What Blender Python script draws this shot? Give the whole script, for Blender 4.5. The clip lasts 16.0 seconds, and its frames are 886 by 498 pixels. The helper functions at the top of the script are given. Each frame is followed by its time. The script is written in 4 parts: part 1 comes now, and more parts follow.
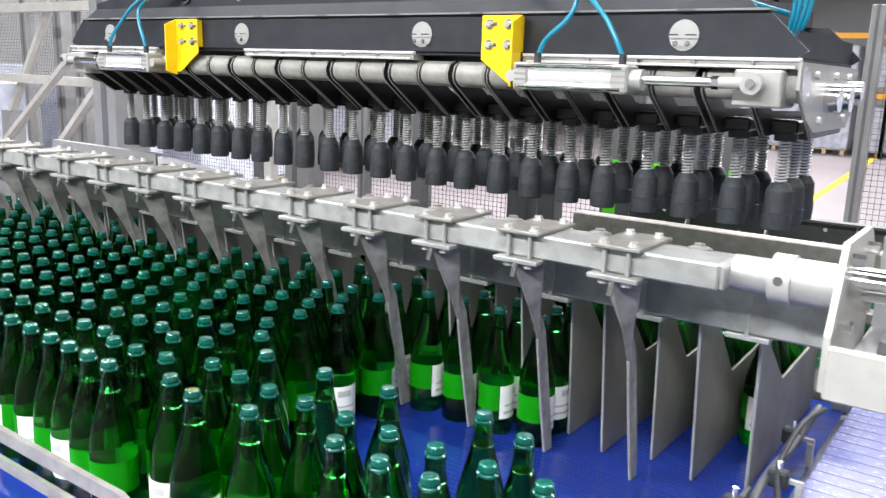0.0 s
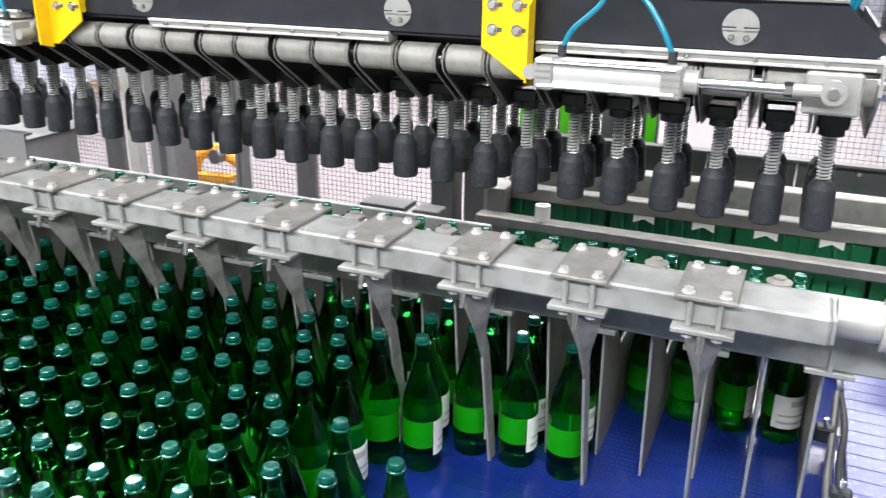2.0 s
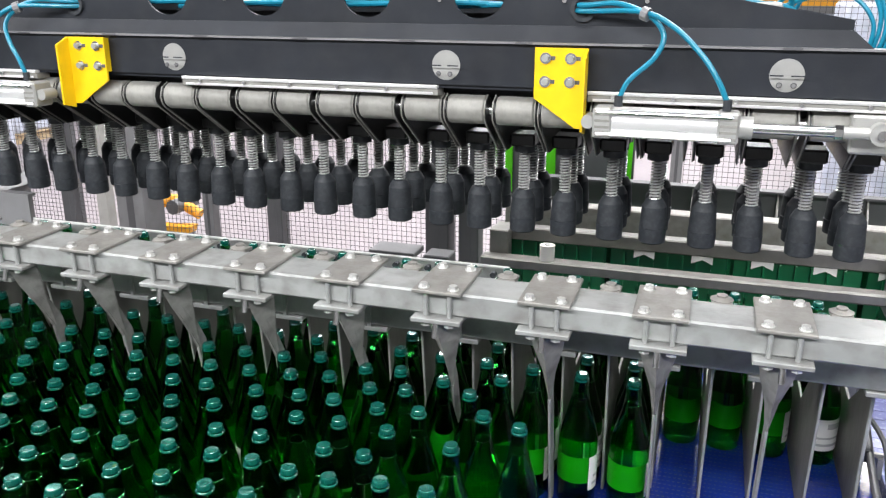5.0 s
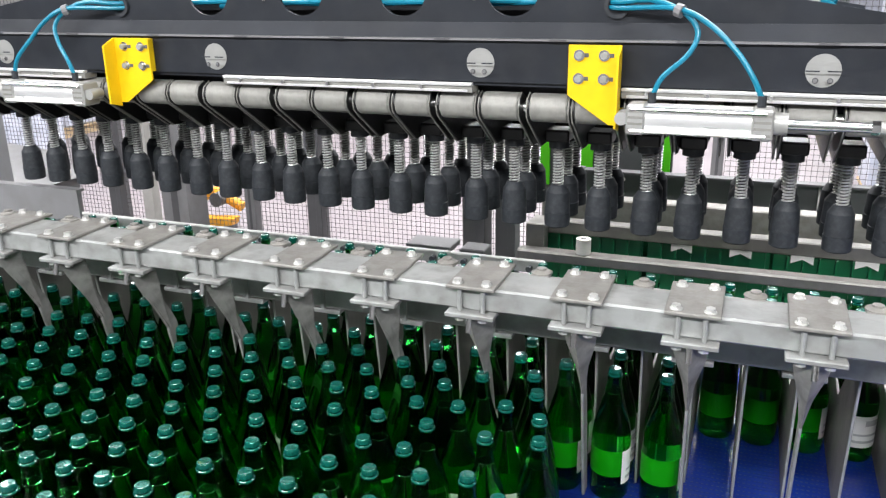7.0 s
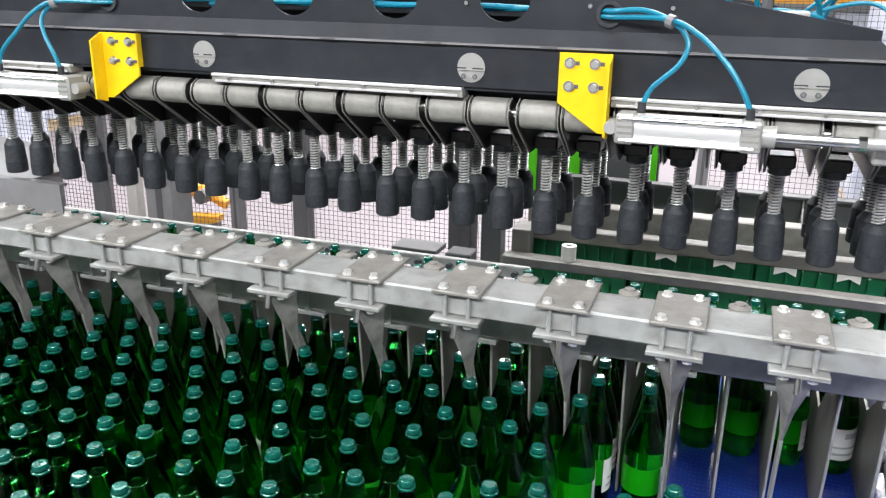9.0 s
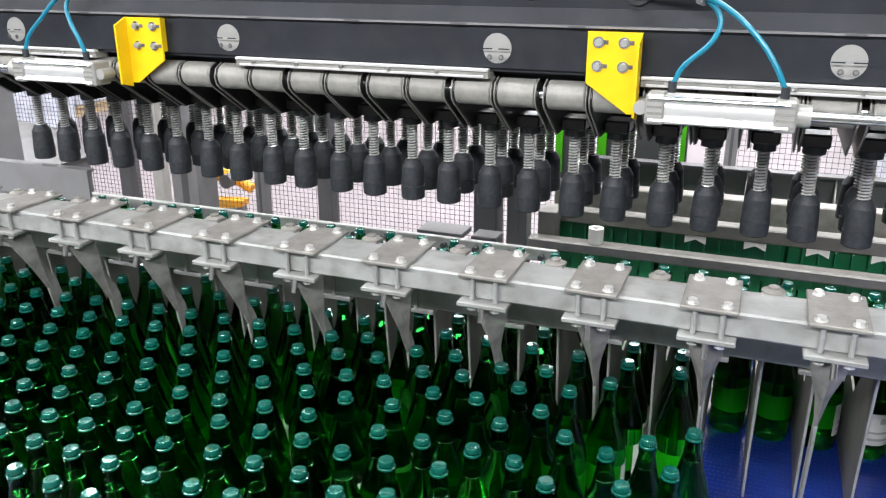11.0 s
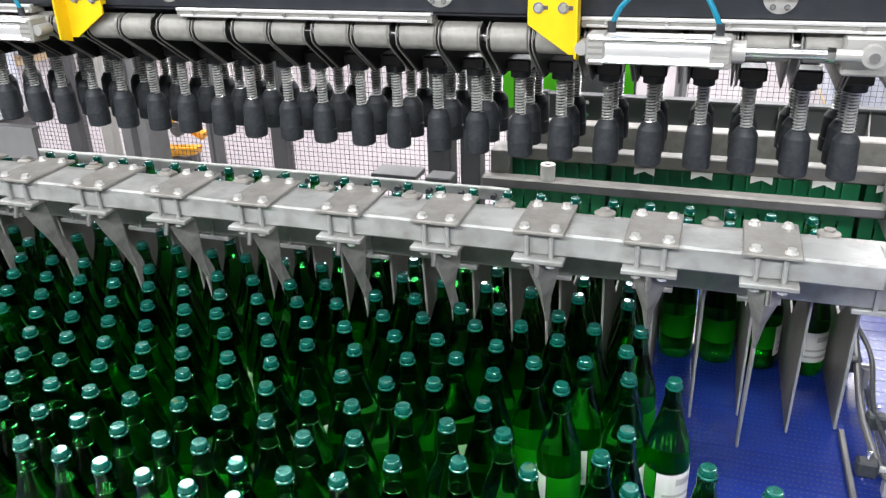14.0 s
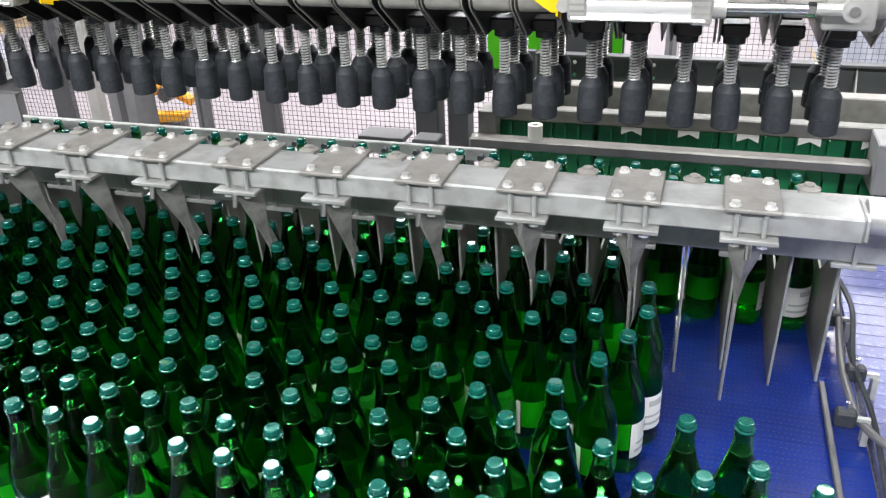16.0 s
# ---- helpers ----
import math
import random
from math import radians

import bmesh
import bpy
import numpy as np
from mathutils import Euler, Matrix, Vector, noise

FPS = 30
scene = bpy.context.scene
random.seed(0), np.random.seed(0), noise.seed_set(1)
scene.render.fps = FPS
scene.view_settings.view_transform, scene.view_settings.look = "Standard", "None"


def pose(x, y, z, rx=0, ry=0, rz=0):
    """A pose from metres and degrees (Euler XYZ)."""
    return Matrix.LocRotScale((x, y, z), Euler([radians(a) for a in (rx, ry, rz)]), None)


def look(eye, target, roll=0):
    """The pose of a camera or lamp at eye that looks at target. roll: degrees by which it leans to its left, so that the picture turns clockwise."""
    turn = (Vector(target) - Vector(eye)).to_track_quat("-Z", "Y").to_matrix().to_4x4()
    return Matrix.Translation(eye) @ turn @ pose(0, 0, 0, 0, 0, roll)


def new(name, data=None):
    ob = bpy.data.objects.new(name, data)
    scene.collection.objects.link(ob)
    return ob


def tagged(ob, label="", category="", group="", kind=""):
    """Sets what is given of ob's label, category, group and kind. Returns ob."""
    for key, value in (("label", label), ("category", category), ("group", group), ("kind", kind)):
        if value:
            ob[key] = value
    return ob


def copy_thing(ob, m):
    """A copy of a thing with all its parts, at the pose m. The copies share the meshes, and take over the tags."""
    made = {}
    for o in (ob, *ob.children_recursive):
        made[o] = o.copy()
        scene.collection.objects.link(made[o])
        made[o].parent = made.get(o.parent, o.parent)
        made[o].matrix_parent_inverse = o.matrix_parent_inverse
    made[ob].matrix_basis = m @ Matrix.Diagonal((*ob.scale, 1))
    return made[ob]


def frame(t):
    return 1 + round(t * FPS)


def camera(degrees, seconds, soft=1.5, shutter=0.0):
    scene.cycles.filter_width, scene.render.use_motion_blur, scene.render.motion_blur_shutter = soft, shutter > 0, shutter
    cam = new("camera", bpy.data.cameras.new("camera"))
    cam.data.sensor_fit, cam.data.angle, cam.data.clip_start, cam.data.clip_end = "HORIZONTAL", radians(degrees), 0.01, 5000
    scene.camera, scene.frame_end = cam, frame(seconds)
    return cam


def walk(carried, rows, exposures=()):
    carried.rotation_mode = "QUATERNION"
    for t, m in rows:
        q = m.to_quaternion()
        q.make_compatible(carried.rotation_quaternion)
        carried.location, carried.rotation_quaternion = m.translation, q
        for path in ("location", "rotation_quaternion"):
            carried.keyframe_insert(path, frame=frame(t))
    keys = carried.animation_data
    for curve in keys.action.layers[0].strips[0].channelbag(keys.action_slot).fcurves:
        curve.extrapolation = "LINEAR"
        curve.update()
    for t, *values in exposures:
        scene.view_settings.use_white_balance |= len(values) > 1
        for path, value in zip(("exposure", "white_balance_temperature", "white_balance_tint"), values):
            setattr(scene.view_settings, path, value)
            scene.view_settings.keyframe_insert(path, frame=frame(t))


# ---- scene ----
cam = camera(56.7, 16.0, soft=1.25, shutter=0.25)
PATH = [
    (0, (1.276, -1.663, 1.801), (0.139, -0.073, 1.38), 2.0),
    (0.5, (1.14, -1.59, 1.905), (-0.024, -0.023, 1.469), -0.5),
    (1, (1.039, -1.543, 1.982), (-0.003, 0.099, 1.517), 1.5),
    (1.5, (0.903, -1.54, 2.0), (-0.089, 0.121, 1.494), 0.9),
    (2, (0.777, -1.552, 2.025), (0.035, 0.167, 1.321), 0.7),
    (2.5, (0.727, -1.49, 2.054), (0.177, 0.318, 1.398), 2.8),
    (3, (0.679, -1.459, 2.032), (0.088, 0.35, 1.417), 0.5),
    (3.5, (0.584, -1.522, 2.016), (0.002, 0.279, 1.369), -0.9),
    (4, (0.509, -1.601, 2.015), (0.033, 0.227, 1.36), 0.1),
    (4.5, (0.513, -1.646, 2.03), (0.009, 0.185, 1.4), 0.7),
    (4.7, (0.526, -1.661, 2.041), (-0.028, 0.16, 1.425), 0.4),
    (6.8, (0.548, -1.686, 2.074), (-0.103, 0.09, 1.425), -1.0),
    (7, (0.551, -1.686, 2.072), (-0.124, 0.085, 1.434), -0.9),
    (7.5, (0.547, -1.692, 2.069), (-0.137, 0.077, 1.433), 0.5),
    (8, (0.546, -1.691, 2.062), (-0.115, 0.079, 1.405), 0.7),
    (8.5, (0.547, -1.688, 2.068), (-0.095, 0.093, 1.424), 0.8),
    (9, (0.544, -1.681, 2.075), (-0.095, 0.105, 1.442), 0.8),
    (9.5, (0.539, -1.668, 2.077), (-0.154, 0.097, 1.441), 0.6),
    (9.7, (0.521, -1.678, 2.074), (-0.162, 0.087, 1.426), 1.2),
    (12, (0.544, -1.656, 2.072), (-0.156, 0.093, 1.399), -1.0),
    (12.5, (0.545, -1.654, 2.076), (-0.161, 0.094, 1.408), -0.9),
    (13, (0.549, -1.656, 2.077), (-0.136, 0.102, 1.412), -0.8),
    (13.5, (0.555, -1.663, 2.083), (-0.063, 0.088, 1.341), -0.8),
    (14, (0.562, -1.687, 2.103), (-0.022, 0.041, 1.283), -1.6),
    (14.5, (0.576, -1.701, 2.106), (-0.024, -0.009, 1.224), -3.0),
    (15, (0.582, -1.699, 2.101), (0.013, -0.012, 1.19), -1.7),
    (15.5, (0.588, -1.699, 2.1), (0.021, -0.016, 1.18), -2.4),
    (16, (0.584, -1.696, 2.099), (0.023, 0.0, 1.201), -2.2),
]
walk(cam, [(t, look(eye, target, roll)) for t, eye, target, roll in PATH], ((0.0, 0.34), (1.0, 0.24), (2.0, 0.15), (3.0, 0.0), (9.0, 0.0), (16.0, 0.0)))

# ---------------------------------------------------------------- light
world = bpy.data.worlds.new("hall_air")
scene.world = world
world.use_nodes = True
world.node_tree.nodes["Background"].inputs[0].default_value = (0.80, 0.86, 1.0, 1)
world.node_tree.nodes["Background"].inputs[1].default_value = 0.10


def ceiling_lamp(x, y, z, sx, sy, watts):
    data = bpy.data.lights.new("hall_lamp", "AREA")
    data.shape, data.size, data.size_y, data.energy, data.color = "RECTANGLE", sx, sy, watts, (0.965, 0.97, 1.0)
    ob = new("hall_lamp", data)
    ob.matrix_world = pose(x, y, z)
    return ob


# Unseen lights; x = -9.5 and the far rows are added to brighten the background.
LAMPS = [(x, y) for x in (-5.6, -2.9, -0.2, 2.5) for y in (-4.0, -0.6, 3.6, 8.4)] + [(x, y) for x in (-4.2, 1.2) for y in (15.0, 22.0)] + [(-9.5, 4.4), (-9.5, 9.4)]
# The y = -4 row is added fill, hung low to brighten the steel's front faces.
for lx, ly in LAMPS:
    ceiling_lamp(lx, ly, 4.2 if ly == -4.0 else 5.6, 2.6, 1.9 if ly == 3.6 else 0.5, {-4.0: 270, -0.6: 50, 3.6: 175, 15.0: 380, 22.0: 380, 8.4: 210, 4.4: 150, 9.4: 150}.get(ly, 200))


# ---------------------------------------------------------------- materials
def mat(name, color, rough=0.5, metal=0.0, vary=0.12, scale=14.0, bump=0.0, bump_scale=60.0, stretch=(1, 1, 1), coat=0.0,
        transmission=0.0, ior=1.45, dirt=None, dirt_amount=0.0, rough_vary=0.08, spec=0.5, per_object=0.0):
    """A principled material with colour and roughness that vary at two scales, fine relief and worn dirt."""
    m = bpy.data.materials.new(name)
    m.use_nodes = True
    nt = m.node_tree
    b = nt.nodes["Principled BSDF"]
    b.inputs["Metallic"].default_value = metal
    b.inputs["IOR"].default_value = ior
    b.inputs["Transmission Weight"].default_value = transmission
    b.inputs["Coat Weight"].default_value = coat
    b.inputs["Specular IOR Level"].default_value = spec
    tc = nt.nodes.new("ShaderNodeTexCoord")
    mp = nt.nodes.new("ShaderNodeMapping")
    mp.inputs["Scale"].default_value = stretch
    nt.links.new(tc.outputs["Object"], mp.inputs["Vector"])
    big = nt.nodes.new("ShaderNodeTexNoise")
    big.inputs["Scale"].default_value, big.inputs["Detail"].default_value = scale, 5
    nt.links.new(mp.outputs[0], big.inputs["Vector"])
    fine = nt.nodes.new("ShaderNodeTexNoise")
    fine.inputs["Scale"].default_value, fine.inputs["Detail"].default_value = bump_scale, 3
    nt.links.new(mp.outputs[0], fine.inputs["Vector"])
    ramp = nt.nodes.new("ShaderNodeValToRGB")
    ramp.color_ramp.elements[0].position, ramp.color_ramp.elements[1].position = 0.3, 0.72
    ramp.color_ramp.elements[0].color = (*[c * (1 - vary) for c in color], 1)
    ramp.color_ramp.elements[1].color = (*[min(1, c * (1 + vary)) for c in color], 1)
    nt.links.new(big.outputs["Fac"], ramp.inputs["Fac"])
    out = ramp.outputs["Color"]
    if dirt:
        spots = nt.nodes.new("ShaderNodeTexNoise")
        spots.inputs["Scale"].default_value, spots.inputs["Detail"].default_value = scale * 2.3, 8
        nt.links.new(tc.outputs["Object"], spots.inputs["Vector"])
        sr = nt.nodes.new("ShaderNodeMapRange")
        sr.inputs["From Min"].default_value, sr.inputs["From Max"].default_value = 0.44, 0.82
        sr.inputs["To Max"].default_value = dirt_amount
        nt.links.new(spots.outputs["Fac"], sr.inputs["Value"])
        mix = nt.nodes.new("ShaderNodeMixRGB")
        mix.inputs["Color2"].default_value = (*dirt, 1)
        nt.links.new(sr.outputs[0], mix.inputs["Fac"])
        nt.links.new(out, mix.inputs["Color1"])
        out = mix.outputs["Color"]
    if per_object:
        info = nt.nodes.new("ShaderNodeObjectInfo")
        pr = nt.nodes.new("ShaderNodeMapRange")
        pr.inputs["To Min"].default_value, pr.inputs["To Max"].default_value = 1 - per_object, 1 + per_object
        nt.links.new(info.outputs["Random"], pr.inputs["Value"])
        hsv = nt.nodes.new("ShaderNodeHueSaturation")
        nt.links.new(pr.outputs[0], hsv.inputs["Value"])
        nt.links.new(out, hsv.inputs["Color"])
        out = hsv.outputs["Color"]
    nt.links.new(out, b.inputs["Base Color"])
    rr = nt.nodes.new("ShaderNodeMapRange")
    rr.inputs["To Min"].default_value = max(0.01, rough - rough_vary)
    rr.inputs["To Max"].default_value = min(1, rough + rough_vary)
    nt.links.new(fine.outputs["Fac"], rr.inputs["Value"])
    nt.links.new(rr.outputs[0], b.inputs["Roughness"])
    if bump:
        bp = nt.nodes.new("ShaderNodeBump")
        bp.inputs["Strength"].default_value, bp.inputs["Distance"].default_value = bump, 0.002
        nt.links.new(fine.outputs["Fac"], bp.inputs["Height"])
        nt.links.new(bp.outputs[0], b.inputs["Normal"])
    return m


STEEL = mat("brushed_stainless", (0.40, 0.41, 0.40), 0.40, 0.35, 0.18, 10, 0.16, 200, (0.4, 1, 1), dirt=(0.20, 0.19, 0.175), dirt_amount=0.8, rough_vary=0.14)
DECK = mat("worn_stainless", (0.31, 0.30, 0.28), 0.42, 0.35, 0.16, 16, 0.12, 160, dirt=(0.19, 0.175, 0.15), dirt_amount=0.75, rough_vary=0.14)
# Same steel as the dividers, lightened where horn and sword catch light.
HORNSTEEL = mat("lit_worn_horn_steel", (0.30, 0.295, 0.28), 0.55, 0.0, 0.34, 16, 0.08, 110, (1, 1, 0.22), dirt=(0.13, 0.125, 0.12), dirt_amount=0.9, rough_vary=0.12, spec=0.3)
PLATE = mat("dull_divider_steel", (0.185, 0.180, 0.168), 0.50, 0.2, 0.22, 7, 0.05, 90, (1, 1, 0.35), dirt=(0.15, 0.145, 0.14), dirt_amount=0.8, rough_vary=0.12)
RAILSTEEL = mat("greasy_rail_steel", (0.22, 0.215, 0.20), 0.40, 0.55, 0.2, 8, 0.1, 150, (0.2, 1, 1), dirt=(0.10, 0.095, 0.09), dirt_amount=0.5)
CHROME = mat("chrome", (0.78, 0.78, 0.77), 0.16, 1.0, 0.04, 20, 0.0)
ZINC = mat("zinc_plated_steel", (0.66, 0.66, 0.64), 0.30, 0.5, 0.08, 30, 0.05, 200)
# Rod steel darkened to stand for the shade between the spring coils.
RODSTEEL = mat("shaded_rod_steel", (0.16, 0.16, 0.155), 0.35, 0.6, 0.12, 30, 0.05, 160)
CAST = mat("cast_aluminium", (0.45, 0.45, 0.43), 0.38, 0.4, 0.08, 18, 0.18, 180)
EXTRUDED = mat("anodised_aluminium", (0.74, 0.74, 0.73), 0.30, 0.45, 0.06, 10, 0.05, 140, (0.1, 1, 1))
SLEEVE = mat("grey_sleeve_metal", (0.30, 0.295, 0.27), 0.52, 0.15, 0.12, 22, 0.08, 160, dirt=(0.12, 0.12, 0.11), dirt_amount=0.5)
BLACK = mat("black_painted_sheet", (0.017, 0.020, 0.026), 0.40, 0.0, 0.25, 7, 0.10, 260, dirt=(0.042, 0.044, 0.048), dirt_amount=0.5)
ARM = mat("black_arm_metal", (0.030, 0.030, 0.030), 0.34, 0.3, 0.2, 20, 0.05, 120)
RUBBER = mat("black_rubber", (0.024, 0.028, 0.033), 0.55, 0.0, 0.15, 40, 0.06, 240, dirt=(0.08, 0.085, 0.09), dirt_amount=0.4)
YELLOW = mat("yellow_paint", (0.87, 0.58, 0.008), 0.38, 0.0, 0.05, 12, 0.05, 120, dirt=(0.55, 0.34, 0.02), dirt_amount=0.25)
HOSE = mat("cyan_hose", (0.010, 0.215, 0.33), 0.30, 0.0, 0.08, 30)
BELT = mat("blue_belt_plastic", (0.007, 0.024, 0.20), 0.12, 0.0, 0.16, 8, 0.06, 90, rough_vary=0.05, dirt=(0.02, 0.045, 0.25), dirt_amount=0.4, per_object=0.06)
GLASS = mat("green_bottle_glass", (0.043, 0.49, 0.056), 0.045, 0.0, 0.03, 8, 0.0, transmission=1.0, ior=1.33, rough_vary=0.01, spec=0.30)
NECK = mat("pale_green_neck_glass", (0.16, 0.55, 0.24), 0.02, 0.0, 0.03, 8, 0.0, transmission=1.0, ior=1.33, rough_vary=0.01)
CAP = mat("teal_cap_lacquer", (0.004, 0.112, 0.084), 0.15, 0.35, 0.06, 40, coat=1.0, per_object=0.10, rough_vary=0.04)
BAND_GREEN = mat("bright_green_band", (0.003, 0.20, 0.001), 0.45, 0.0, 0.06, 30, spec=0.2)
LABEL_WHITE = mat("white_label_paper", (0.80, 0.80, 0.77), 0.5, 0.0, 0.03, 30)
INK = mat("grey_label_print", (0.42, 0.43, 0.42), 0.6, 0.0, 0.1, 30)
CRATE = mat("green_crate_plastic", (0.005, 0.145, 0.052), 0.36, 0.0, 0.12, 12, 0.08, 100, per_object=0.08)
LIME = mat("lime_green_panel", (0.10, 0.62, 0.010), 0.45, 0.0, 0.05, 6)
POST = mat("grey_painted_post", (0.22, 0.22, 0.225), 0.45, 0.0, 0.08, 6, 0.05, 120, dirt=(0.15, 0.14, 0.13), dirt_amount=0.4)
DARKPOST = mat("dark_grey_post", (0.105, 0.105, 0.11), 0.42, 0.0, 0.1, 8, 0.05, 120)
WIRE = mat("fence_wire", (0.10, 0.10, 0.10), 0.5, 0.3, 0.1, 20)
NYLON = mat("white_nylon", (0.70, 0.69, 0.64), 0.4, 0.0, 0.06, 30)
FLOOR = mat("pale_coated_floor", (0.235, 0.205, 0.218), 0.5, 0.0, 0.08, 0.8, 0.05, 30, dirt=(0.22, 0.20, 0.19), dirt_amount=0.4)
WALL = mat("pale_hall_cladding", (0.36, 0.36, 0.36), 0.6, 0.0, 0.05, 0.6)
# South wall, never in view; its grey is chosen to dim bottle reflections.
GREYWALL = mat("dimmed_hall_wall", (0.20, 0.20, 0.20), 0.6, 0.0, 0.1, 0.6)
# Unseen south floor, darkened so that the bottles mirror less of it.
DIM_FLOOR = mat("dimmed_unseen_floor", (0.06, 0.06, 0.062), 0.6, 0.0, 0.1, 0.6)
ROOF = mat("hall_roof_sheet", (0.13, 0.13, 0.13), 0.6, 0.0, 0.05, 0.6)
ORANGE = mat("orange_rack_paint", (0.80, 0.36, 0.02), 0.45, 0.0, 0.08, 5)
WRAP = mat("wrapped_pallet_film", (0.47, 0.49, 0.56), 0.30, 0.0, 0.22, 7, 0.3, 20, dirt=(0.30, 0.36, 0.48), dirt_amount=0.6)
CARDBOARD = mat("kraft_board", (0.48, 0.36, 0.22), 0.8, 0.0, 0.1, 5)
BRACKET = mat("light_grey_bracket", (0.50, 0.49, 0.46), 0.45, 0.2, 0.08, 10, 0.08, 100, dirt=(0.35, 0.33, 0.30), dirt_amount=0.4)
SLOT = mat("dark_belt_slots", (0.006, 0.014, 0.10), 0.5, 0.0, 0.1, 20)
# Side belt in a paler blue; the belt's glare is put into its colour.
PALEBELT = mat("glare_paled_belt_plastic", (0.15, 0.165, 0.36), 0.26, 0.0, 0.12, 9, 0.12, 90, per_object=0.05)
LAMPGLOW = bpy.data.materials.new("lamp_glow")
LAMPGLOW.use_nodes = True
LAMPGLOW.node_tree.nodes["Principled BSDF"].inputs["Emission Color"].default_value = (1, 0.98, 0.96, 1)
LAMPGLOW.node_tree.nodes["Principled BSDF"].inputs["Emission Strength"].default_value = 6.0


# ---------------------------------------------------------------- mesh helpers
def put(name, bm, material, smooth=False, angle=0.6):
    me = bpy.data.meshes.new(name)
    bmesh.ops.recalc_face_normals(bm, faces=bm.faces)
    if smooth:
        for f in bm.faces:
            f.smooth = True
        for e in bm.edges:
            if len(e.link_faces) == 2 and e.calc_face_angle(0) > angle:
                e.smooth = False
    bm.to_mesh(me)
    bm.free()
    me.materials.append(material)
    return me


def part(name, bm, material, parent=None, label="", smooth=False):
    ob = new(name, put(name, bm, material, smooth))
    if parent:
        ob.parent = parent
    if label:
        ob["label"] = label
    return ob


def share(name, me, parent, m, label=""):
    ob = new(name, me)
    ob.parent = parent
    ob.matrix_basis = m
    if label:
        ob["label"] = label
    return ob


def base(name, label, category, group="", kind="", at=(0, 0, 0)):
    ob = new(name)
    ob.location = at
    ob.empty_display_size = 0.05
    return tagged(ob, label, category, group, kind)


def box(bm, x0, x1, y0, y1, z0, z1, bevel=0.0):
    made = bmesh.ops.create_cube(bm, size=1, matrix=Matrix.Translation(((x0 + x1) / 2, (y0 + y1) / 2, (z0 + z1) / 2)) @ Matrix.Diagonal((x1 - x0, y1 - y0, z1 - z0, 1)))
    if bevel:
        edges = list({e for v in made["verts"] for e in v.link_edges})
        bmesh.ops.bevel(bm, geom=edges, offset=bevel, segments=1, affect="EDGES")
    return bm


def boxed(*a, bevel=0.0):
    return box(bmesh.new(), *a, bevel=bevel)


def rod(bm, p, q, r, seg=14, r2=None):
    p, q = Vector(p), Vector(q)
    d = q - p
    m = Matrix.Translation((p + q) / 2) @ d.to_track_quat("Z", "Y").to_matrix().to_4x4()
    bmesh.ops.create_cone(bm, cap_ends=True, segments=seg, radius1=r, radius2=r if r2 is None else r2, depth=d.length, matrix=m)
    return bm


def rodded(p, q, r, seg=14, r2=None):
    return rod(bmesh.new(), p, q, r, seg, r2)


def lathe(profile, seg=24, bm=None, at=(0, 0, 0)):
    bm = bm or bmesh.new()
    rings = []
    for r, z in profile:
        if r < 1e-6:
            rings.append([bm.verts.new((at[0], at[1], at[2] + z))])
        else:
            rings.append([bm.verts.new((at[0] + r * math.cos(2 * math.pi * i / seg), at[1] + r * math.sin(2 * math.pi * i / seg), at[2] + z)) for i in range(seg)])
    for a, b in zip(rings, rings[1:]):
        for i in range(seg):
            n = (i + 1) % seg
            if len(a) == 1:
                bm.faces.new((a[0], b[i], b[n]))
            elif len(b) == 1:
                bm.faces.new((a[i], a[n], b[0]))
            else:
                bm.faces.new((a[i], a[n], b[n], b[i]))
    return bm


def sheet(points, axis, lo, hi, bm=None):
    """An outline in the plane across the axis, made thick from lo to hi."""
    bm = bm or bmesh.new()

    def at(a, b, c):
        return (c, a, b) if axis == "x" else (a, c, b) if axis == "y" else (a, b, c)
    front = [bm.verts.new(at(a, b, lo)) for a, b in points]
    back = [bm.verts.new(at(a, b, hi)) for a, b in points]
    bm.faces.new(front)
    bm.faces.new(back[::-1])
    for i in range(len(points)):
        j = (i + 1) % len(points)
        bm.faces.new((front[i], front[j], back[j], back[i]))
    return bm


def hose_points(ctrl, n=14):
    """A smooth line through the control points."""
    pts = [Vector(c) for c in ctrl]
    pts = [2 * pts[0] - pts[1]] + pts + [2 * pts[-1] - pts[-2]]
    out = []
    for i in range(1, len(pts) - 2):
        a, b, c, d = pts[i - 1:i + 3]
        for k in range(n):
            t = k / n
            out.append(0.5 * ((2 * b) + (c - a) * t + (2 * a - 5 * b + 4 * c - d) * t * t + (3 * b - a - 3 * c + d) * t ** 3))
    out.append(pts[-2])
    return out


def tube(ctrl, r, seg=8, n=12, bm=None, smooth_line=True):
    bm = bm or bmesh.new()
    pts = hose_points(ctrl, n) if smooth_line else [Vector(c) for c in ctrl]
    rings, side = [], None
    for i, p in enumerate(pts):
        d = (pts[min(i + 1, len(pts) - 1)] - pts[max(i - 1, 0)]).normalized()
        side = (side - d * side.dot(d)).normalized() if side else d.orthogonal().normalized()
        up = d.cross(side)
        rings.append([bm.verts.new(p + r * (math.cos(2 * math.pi * k / seg) * side + math.sin(2 * math.pi * k / seg) * up)) for k in range(seg)])
    for a, b in zip(rings, rings[1:]):
        for k in range(seg):
            bm.faces.new((a[k], a[(k + 1) % seg], b[(k + 1) % seg], b[k]))
    bm.faces.new(rings[0][::-1])
    bm.faces.new(rings[-1])
    return bm


LANE = 0.1015          # lane and divider pitch
BELT_Z = 0.982         # top of the conveyor belt
FIRST = 0.690          # divider under the last clamp
HEAD_MID = -0.333      # middle of the packing head

